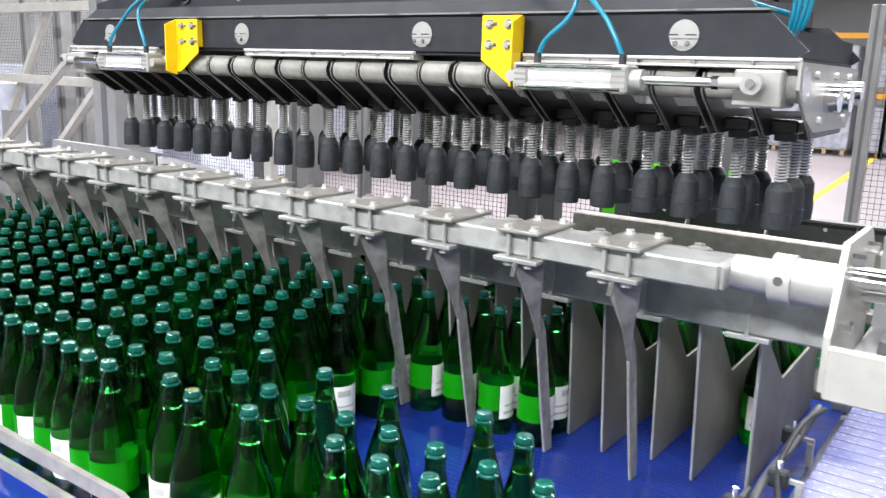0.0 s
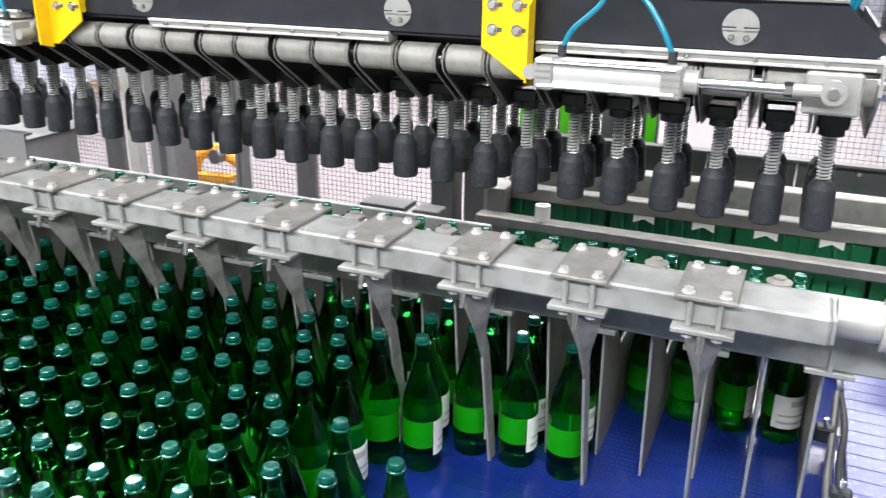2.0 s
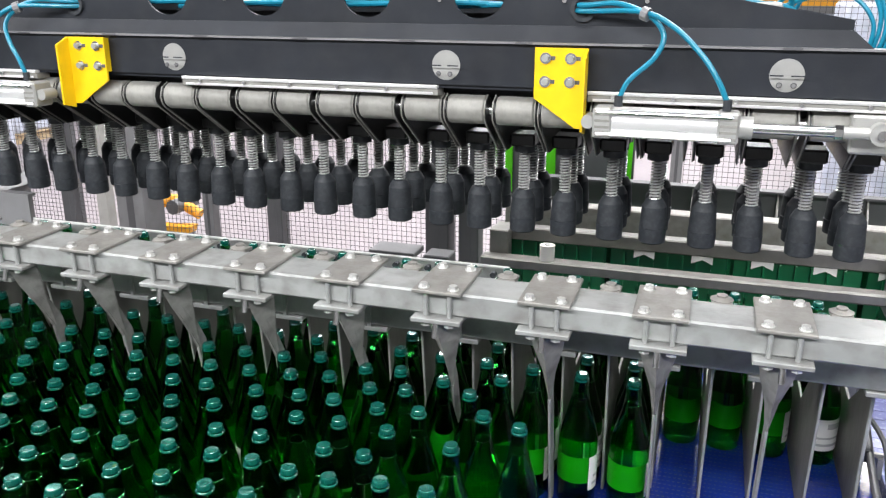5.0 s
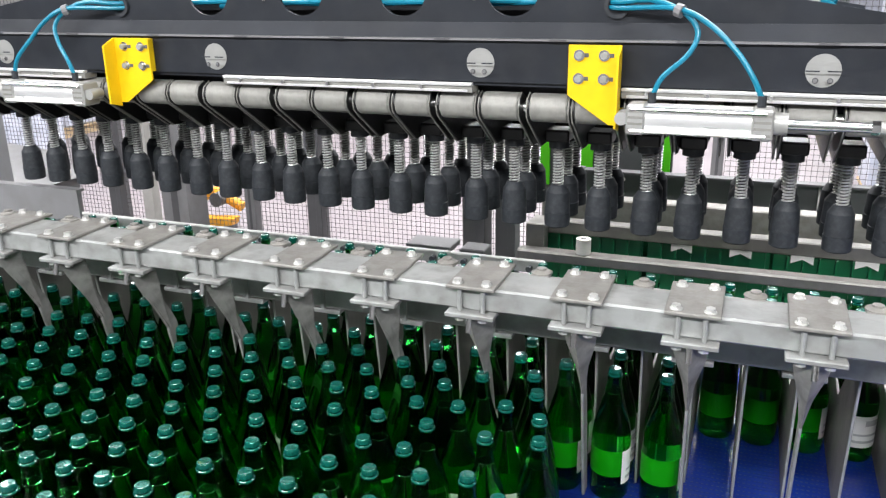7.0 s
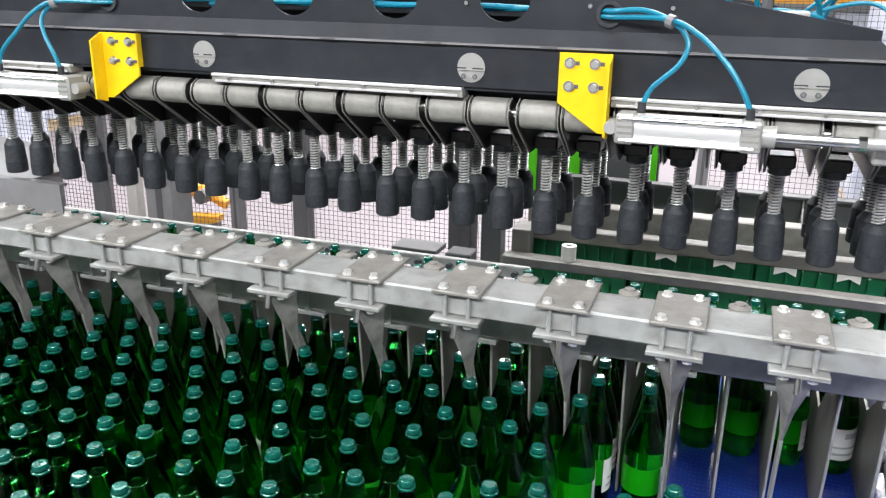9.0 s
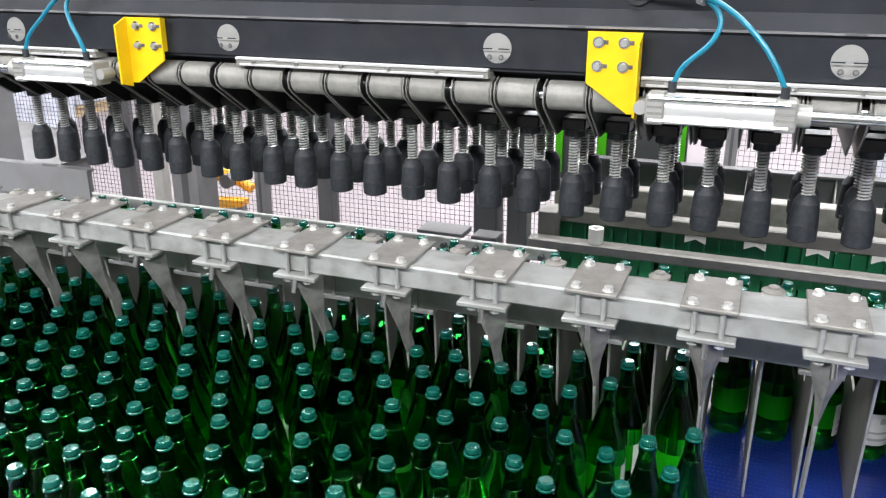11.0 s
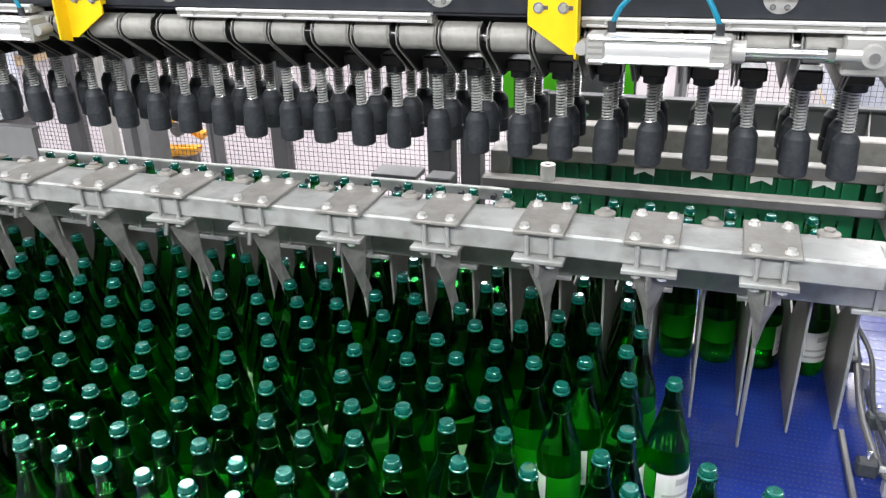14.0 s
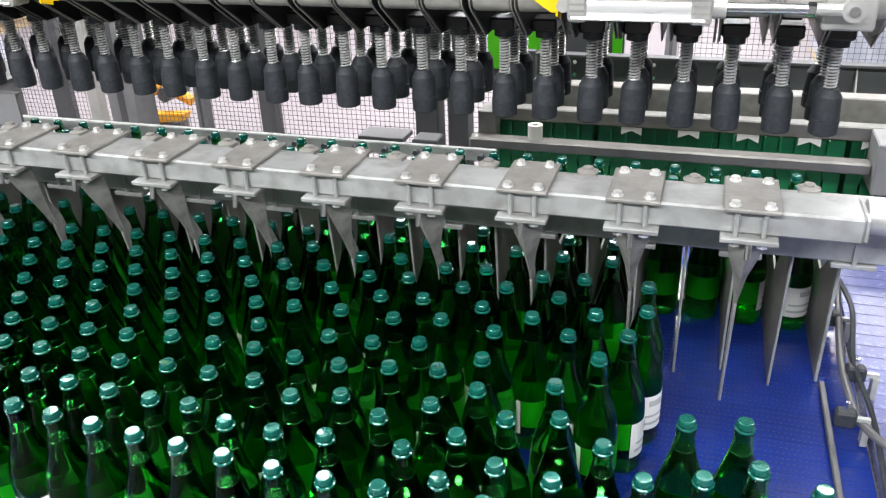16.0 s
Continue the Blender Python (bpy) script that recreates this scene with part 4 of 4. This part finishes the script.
part("bar", rodded((-4.25, 2.6, 0.70), (-3.93, 2.6, 0.36), 0.03, 8), ORANGE, side_robot)
part("foot", boxed(-4.02, -3.88, 2.53, 2.67, 0.0, 0.37), POST, side_robot)
cabinet = base("machine_cabinet", "low grey machine cabinet with a sloping cover", "cabinet", at=(-3.6, 1.9, 0))
part("body", boxed(-0.42, 0.30, -0.25, 0.25, 0.0, 0.92, bevel=0.01), POST, cabinet)
part("cover", sheet([(-0.45, 0.922), (0.33, 0.922), (0.10, 1.06), (-0.45, 1.10)], "y", -0.27, 0.27), POST, cabinet)
table = base("machine_plate", "grey steel plate on a bracket near the rear conveyor", "plate", at=(-0.40, 0.72, 1.112))
part("plate", boxed(-0.078, 0.078, -0.05, 0.05, 0.10, 0.118, bevel=0.002), DARKPOST, table)
part("edge", boxed(0.105, 0.19, -0.04, 0.04, 0.06, 0.115, bevel=0.004), DARKPOST, table)
part("stem", boxed(-0.02, 0.02, -0.02, 0.02, -1.112, 0.0995), POST, table)


def rack(x, y, w, levels):
    ob = base("pallet_rack", "orange pallet rack with wrapped pallets in the hall", "rack", "pallet racks", at=(x, y, 0))
    for sx in (0, w):
        part("upright", boxed(sx - 0.05, sx + 0.05, -0.05, 0.05, 0, 4.4), POST, ob)
    for z in levels:
        part("beam", boxed(0.051, w - 0.051, -0.06, 0.06, z, z + 0.14), ORANGE, ob)
        part("deck", boxed(0.051, w - 0.051, 0.061, 1.25, z + 0.10, z + 0.14), POST, ob)
    return ob


def pallet(x, y, z, h, k):
    ob = base("wrapped_pallet", "film-wrapped pallet of pale goods", "pallet", "wrapped pallets", at=(x, y, z))
    part("load", boxed(-0.55, 0.55, -0.4, 0.4, 0.142, h, bevel=0.03), WRAP, ob)
    for sx in (-0.45, 0, 0.45):
        part("runner", boxed(sx - 0.05, sx + 0.05, -0.4, 0.4, 0, 0.12), CARDBOARD, ob)
    part("deck", boxed(-0.55, 0.55, -0.4, 0.4, 0.121, 0.141), CARDBOARD, ob)


for i in range(4):
    rack(-8.0 + 3.0 * i, 22.0, 3.0, (1.5, 3.0, 4.2))
    if i < 2:
        rack(-13.0 + 3.0 * i, 9.0, 3.0, (1.4, 2.9))
for i in range(9):
    pallet(-7.3 + 1.3 * i, 22.7, 0.0, 1.3, i)
    pallet(-7.3 + 1.3 * i, 22.7, 1.6405, 1.2, i + 1)
    pallet(-12.6 + 1.3 * (i % 4), 9.7 - 2.4 * (i // 4), 0.0, 1.4 + 0.15 * (i % 3), i + 1)
for i in range(4):
    pallet(2.1 + 1.25 * i, 6.6, 0.0, 1.9, 1)
for i in range(3):
    pallet(-6.8, 2.0 + 1.3 * i, 0.0, 1.6, i + 1)
stripe = tagged(part("floor_line", sheet([(-1.30, 7.0), (-1.16, 7.0), (-2.30, 26.0), (-2.44, 26.0)], "z", 0.0, 0.004), YELLOW), "worn yellow line painted on the hall floor", "floor line", kind="structure")


# ---------------------------------------------------------------- bottles
H = 0.300
glass_me = put("glass", lathe([(0, 0.006), (0.030, 0.0), (0.0385, 0.001), (0.0415, 0.006), (0.0415, 0.138), (0.0405, 0.152), (0.0375, 0.170), (0.0325, 0.190), (0.0265, 0.211), (0.0215, 0.229), (0.0186, 0.243), (0.0178, 0.2450), (0, 0.2450)], 24), GLASS, True, 0.9)
neck_glass_me = put("neck", lathe([(0.0150, 0.2453), (0.0184, 0.2453), (0.0166, 0.256), (0.0150, 0.266), (0.0148, 0.2690), (0.0158, 0.2775), (0.0158, 0.2815), (0.0136, 0.2825), (0.0128, 0.292), (0.0100, 0.292), (0.0112, 0.266), (0.0150, 0.2453)], 24), NECK, True, 0.9)


def cap_mesh(seg=48):
    """A screw cap: plain tamper band, groove, fluted skirt, rounded top."""
    bm = bmesh.new()
    rings = []
    for r, z, flute in ((0.0148, 0.2832, 0), (0.0156, 0.2842, 0), (0.0157, 0.2868, 0), (0.0130, 0.2880, 0), (0.0128, 0.2898, 0), (0.0134, 0.2906, 1), (0.0127, 0.2965, 1), (0.0127, 0.2984, 0), (0.0119, 0.2995, 0), (0.0108, 0.3000, 0), (0.0100, 0.30002, 0)):
        rings.append([bm.verts.new(((r + (0.0008 * (i % 2) if flute else 0)) * math.cos(2 * math.pi * i / seg), (r + (0.0008 * (i % 2) if flute else 0)) * math.sin(2 * math.pi * i / seg), z)) for i in range(seg)])
    for p, q in zip(rings, rings[1:]):
        for i in range(seg):
            bm.faces.new((p[i], p[(i + 1) % seg], q[(i + 1) % seg], q[i]))
    bm.faces.new(rings[-1])
    return bm


cap_me = put("cap", cap_mesh(), CAP, True, 0.5)


def wrap(a0, a1, z0, z1, r, n):
    bm = bmesh.new()
    inner, outer = [], []
    for i in range(n + 1):
        a = radians(a0 + (a1 - a0) * i / n)
        for lst, rr in ((inner, r), (outer, r + 0.0004)):
            lst.append([bm.verts.new((rr * math.cos(a), rr * math.sin(a), z)) for z in (z0, z1)])
    for i in range(n):
        bm.faces.new((outer[i][0], outer[i + 1][0], outer[i + 1][1], outer[i][1]))
        bm.faces.new((inner[i][1], inner[i + 1][1], inner[i + 1][0], inner[i][0]))
        for k in (0, 1):
            bm.faces.new((outer[i][k], inner[i][k], inner[i + 1][k], outer[i + 1][k]))
    return bm


green_me = put("label", wrap(0, 228, 0.060, 0.122, 0.0418, 22), BAND_GREEN, True)
white_me = put("label", wrap(231, 357, 0.040, 0.120, 0.0418, 12), LABEL_WHITE, True)
ink_mes = [put("print", wrap(a0, a1, z0, z1, 0.0424, 8), INK, True) for z0, z1, a0, a1 in ((0.052, 0.058, 245, 348), (0.070, 0.075, 248, 335), (0.096, 0.110, 280, 325))]


def build_bottle():
    ob = base("bottle", "dark green glass water bottle with a teal screw cap", "bottle", "green bottles")
    share("glass", glass_me, ob, Matrix(), "dark green glass")
    share("neck", neck_glass_me, ob, Matrix(), "clear green glass neck")
    share("cap", cap_me, ob, Matrix(), "teal metal screw cap")
    share("label", green_me, ob, Matrix(), "bright green band round the body")
    lab = share("label", white_me, ob, Matrix(), "white label panel")
    for me in ink_mes:
        share("print", me, lab, Matrix())
    return ob


BR = random.Random(5)
first_bottle = build_bottle()
first_bottle.matrix_basis = pose(-2.02, 0.39, BELT_Z + 0.0005, 0, 0, 40)


def stand(x, y, turn=None):
    m = pose(x, y, BELT_Z + 0.0005, 0, 0, BR.uniform(0, 360) if turn is None else turn)
    return copy_thing(first_bottle, m)


FAR = []               # bottles deep in the lanes or far along the belt, past counting

# single files between the dividers
for k in range(28):
    lx = FIRST + 1.5 * LANE - LANE * k
    near = -0.12 if k > 3 else 0.16
    y, rank = 0.472, 0
    while y > near:
        if rank == 0 and k < 24 or k < 9:
            stand(lx + BR.uniform(-0.004, 0.004), y, 75 + BR.uniform(-40, 40) if k > 3 and y < 0 else (10, 80, 205, 130)[k] if k < 4 else None)
        else:
            FAR.append((lx + BR.uniform(-0.004, 0.004), y))
        y -= 0.0832
        rank += 1

# the waiting mass: close-packed ranks, slightly bent towards the lane mouths
CX = (-0.5611, 1.05, -0.1214, 0.0303, 0.0749, -0.1726, 0.0636, 0.2029, -0.2103, 0.027)
CY = (-0.3886, 0.0563, 1.0732, -0.0391, 0.0265, 0.1529, 0.0165, -0.0835, -0.4876, 0.1466)


def rank_place(i, j):
    u, v = (i + j / 2) * 0.086, -j * 0.075
    if u < -0.50:
        u0, w = u, u + 0.50
        u = -0.50
    else:
        w = 0.0
    t = (1, u, v, u * u, u * v, v * v, u ** 3, u * u * v, u * v * v, v ** 3)
    return sum(a * b for a, b in zip(CX, t)) + w, sum(a * b for a, b in zip(CY, t))


STILL = [(0.113, -0.597), (0.101, -0.221), (0.095, -0.357), (0.082, -0.797), (0.064, -0.694), (0.063, -0.441), (0.055, -0.530), (0.038, -0.281), (0.037, -0.885), (0.024, -0.613)]
STILL += [(0.008, -0.367), (-0.003, -0.808), (-0.007, -0.204), (-0.017, -0.717), (-0.033, -0.530), (-0.046, -0.294), (-0.048, -0.438), (-0.063, -0.611), (-0.088, -0.807), (-0.096, -0.214)]
STILL += [(-0.100, -0.692), (-0.104, -0.360), (-0.147, -0.445), (-0.149, -0.603), (-0.163, -0.271), (-0.171, -0.782), (-0.182, -0.526), (-0.189, -0.364), (-0.189, -0.693), (-0.226, -0.192)]
STILL += [(-0.229, -0.451), (-0.234, -0.605), (-0.250, -0.287), (-0.274, -0.530), (-0.274, -0.691), (-0.282, -0.374), (-0.323, -0.605), (-0.330, -0.450), (-0.393, -0.380)]
for j in range(-4, 8):
    for i in range(-22, 16):
        x, y = rank_place(i, j)
        if x < -2.10 or y < -0.905 or y > -0.165:
            continue
        if x < -0.30 or (y < -0.72 and x < 0.02):
            STILL.append((x, y))
STILL = [p for n, p in enumerate(STILL) if all((p[0] - q[0]) ** 2 + (p[1] - q[1]) ** 2 > 0.074 ** 2 for q in STILL[:n])]
DRIFT = []             # ranks that shift a little while the open side fills up
for x, y in STILL:
    if x < -1.45:
        FAR.append((x, y))
    elif x < -0.45:
        stand(x, y)
    else:
        DRIFT.append((x, y))

heap = bmesh.new()
slots = (glass_me, cap_me, green_me, white_me, neck_glass_me)
for x, y in FAR:
    m = pose(x, y, BELT_Z + 0.0005, 0, 0, BR.uniform(0, 360))
    for n, me in enumerate(slots):
        before = len(heap.faces)
        copy = me.copy()
        copy.transform(m)
        heap.from_mesh(copy)
        bpy.data.meshes.remove(copy)
        heap.faces.ensure_lookup_table()
        for f in heap.faces[before:]:
            f.material_index = n
crowd_me = bpy.data.meshes.new("bottle_crowd")
heap.to_mesh(crowd_me)
heap.free()
for me in slots:
    crowd_me.materials.append(me.materials[0])
tagged(new("bottle_crowd", crowd_me), "crowd of dark green bottles deep in the lanes", "bottles", kind="stuff")

# bottles on the open side, that close up towards the lanes while more come along the rail
START = [(0.820, -0.779), (0.734, -0.781), (0.727, -0.672), (0.694, -0.860), (0.645, -0.781), (0.633, -0.637), (0.609, -0.862), (0.559, -0.781), (0.520, -0.856), (0.473, -0.782)]
START += [(0.455, -0.657), (0.385, -0.781), (0.345, -0.863), (0.317, -0.666), (0.302, -0.783), (0.222, -0.875), (0.216, -0.772), (0.170, -0.669), (0.140, -0.857), (0.133, -0.763)]
SECOND = [(0.296, -0.609), (0.217, -0.680), (0.162, -0.546), (0.154, -0.207), (0.130, -0.697)]
EARLY = [(0.263, -0.357), (0.191, -0.340), (0.176, -0.176), (0.157, -0.468), (0.125, -0.595), (0.123, -0.264)]
MID = [(0.314, -0.212), (0.293, -0.545), (0.279, -0.420), (0.248, -0.274), (0.211, -0.577), (0.210, -0.362), (0.184, -0.206), (0.153, -0.432), (0.148, -0.289), (0.126, -0.596)]
LATE = [(0.458, -0.204), (0.444, -0.443), (0.432, -0.342), (0.385, -0.259), (0.364, -0.409), (0.342, -0.497), (0.320, -0.325), (0.314, -0.196), (0.279, -0.430)]
LATE += [(0.245, -0.257), (0.238, -0.583), (0.226, -0.498), (0.218, -0.352), (0.182, -0.196), (0.159, -0.424), (0.154, -0.284), (0.138, -0.508)]
SOON = [(0.709, -0.648), (0.616, -0.620), (0.508, -0.698), (0.477, -0.220), (0.477, -0.399), (0.462, -0.618), (0.458, -0.303), (0.389, -0.364), (0.387, -0.233), (0.362, -0.458)]
SOON += [(0.355, -0.696), (0.324, -0.296), (0.307, -0.199), (0.297, -0.390), (0.296, -0.618), (0.247, -0.708), (0.242, -0.261), (0.241, -0.543), (0.234, -0.448), (0.214, -0.349)]
SOON += [(0.199, -0.619), (0.182, -0.202), (0.152, -0.283), (0.152, -0.414), (0.147, -0.736), (0.139, -0.508)]
END = [(0.803, -0.731), (0.720, -0.704), (0.702, -0.606), (0.644, -0.745), (0.616, -0.622), (0.563, -0.771), (0.529, -0.301), (0.524, -0.205), (0.513, -0.833), (0.503, -0.396)]
END += [(0.499, -0.712), (0.462, -0.482), (0.438, -0.804), (0.436, -0.335), (0.425, -0.663), (0.402, -0.579), (0.398, -0.421), (0.395, -0.202), (0.357, -0.288), (0.355, -0.873)]
END += [(0.353, -0.796), (0.343, -0.684), (0.321, -0.375), (0.309, -0.210), (0.282, -0.844), (0.279, -0.622), (0.279, -0.744), (0.264, -0.533), (0.263, -0.441), (0.246, -0.273)]
END += [(0.219, -0.361), (0.217, -0.680), (0.208, -0.793), (0.204, -0.883), (0.198, -0.584), (0.187, -0.206), (0.160, -0.294), (0.154, -0.423), (0.145, -0.730), (0.140, -0.512), (0.122, -0.886)]
TIMES = (0.0, 1.0, 2.0, 3.25, 4.5, 5.75, 7.0, 8.0, 9.0, 10.5, 11.75, 13.0, 13.5, 14.0, 15.0, 15.5, 16.0)


def settle(free, fixed, rounds=30, size=0.0795):
    """Push overlapping bottles apart."""
    p, f = np.array(free), np.array(fixed)
    for _ in range(rounds):
        d = p[:, None] - p[None]
        n = np.linalg.norm(d, axis=2) + 1e-9
        np.fill_diagonal(n, 9)
        over = np.clip(size - n, 0, None)
        p = p + 0.4 * (d / n[..., None] * over[..., None]).sum(1)
        d = p[:, None] - f[None]
        n = np.linalg.norm(d, axis=2) + 1e-9
        p = p + 0.8 * (d / n[..., None] * np.clip(size - n, 0, None)[..., None]).sum(1)
        p[:, 1] = np.clip(p[:, 1], -0.905, None)
    return p


def feed_rows(n, x0):
    """Places in three files along the front rail."""
    return [(x0 + 0.0865 * (i // 3), (-0.700, -0.785, -0.870)[i % 3]) for i in range(n)]


def match(later, places):
    """For each later place the nearest of the earlier ones; those left over wait in the files along the rail."""
    out = [None] * len(later)
    for p in places:
        free = [n for n in range(len(later)) if out[n] is None]
        n = min(free, key=lambda n: (later[n][0] - p[0]) ** 2 + (later[n][1] - p[1]) ** 2)
        out[n] = p
    return out


soon = match(END, SOON)
soon = [p or (e[0] + 0.02, max(-0.90, e[1] - 0.09)) for p, e in zip(soon, END)]
late = match(soon, LATE)
rest = sorted((n for n in range(len(END)) if late[n] is None), key=lambda n: soon[n][0])
for i, n in enumerate(rest):
    late[n] = (0.18 + 0.0865 * (i // 3), (-0.735, -0.818, -0.900)[i % 3])
mid = match(late, MID)
mid = [p or (e[0] + 0.06, max(-0.90, e[1] - 0.26)) for p, e in zip(mid, late)]
early = match(mid, EARLY)
rest = sorted((n for n in range(len(END)) if early[n] is None), key=lambda n: mid[n][0] - 0.3 * mid[n][1])
for n, p in zip(rest, feed_rows(len(rest), 0.17)):
    early[n] = p
second = match(early, SECOND)
rest = sorted((n for n in range(len(END)) if second[n] is None), key=lambda n: early[n][0])
for i, n in enumerate(rest):
    second[n] = (0.15 + 0.0865 * (i // 2), (-0.780, -0.866)[i % 2])
start = match(second, START)
rest = sorted((n for n in range(len(END)) if start[n] is None), key=lambda n: second[n][0])
for i, n in enumerate(rest):
    start[n] = (0.935 + 0.087 * (i // 2), (-0.795, -0.880)[i % 2])


def lag(x, t):
    """How far a bottle of the mass still stands back from its last place."""
    k = np.interp(t, (0.0, 4.6, 9.0, 12.0, 13.0, 16.0), (1.05, 1.0, 0.42, 0.1, 0.0, 0.0))
    return 0.036 * min(1, max(0, (x + 0.2) / 0.25)) * k


FIXED = [p for p in STILL if p[0] > -0.25]
SPOTS = [(0.0, np.array(start)), (2.0, np.array(second)), (4.5, np.array(early)), (9.0, np.array(mid)), (13.0, np.array(late)), (14.0, np.array(soon)), (15.5, np.array(END)), (16.0, np.array(END))]
stations = []
for t in TIMES:
    (t0, a), (t1, b) = next((p, q) for p, q in zip(SPOTS, SPOTS[1:]) if p[0] <= t <= q[0])
    k = (t - t0) / (t1 - t0)
    fixed = [(x - lag(x, t), y) for x, y in FIXED] + [(FIRST + 1.5 * LANE - LANE * k, -0.110) for k in range(4, 9)]
    stations.append(settle(a + (b - a) * k, fixed))


def motions():
    for x, y in DRIFT:
        turn = BR.uniform(0, 360)
        ob = stand(x, y, turn)
        walk(ob, [(t, pose(x - lag(x, t), y, BELT_Z + 0.0005, 0, 0, turn)) for t in (0.0, 4.6, 6.8, 9.0, 12.0, 13.0, 16.0)])
    for n in range(len(END)):
        turn = BR.uniform(0, 360)
        ob = stand(0, 0, turn)
        swing = BR.uniform(-50, 50)
        walk(ob, [(t, pose(s[n][0], s[n][1], BELT_Z + 0.0005, 0, 0, turn + swing * t / 16)) for t, s in zip(TIMES, stations)])


motions()
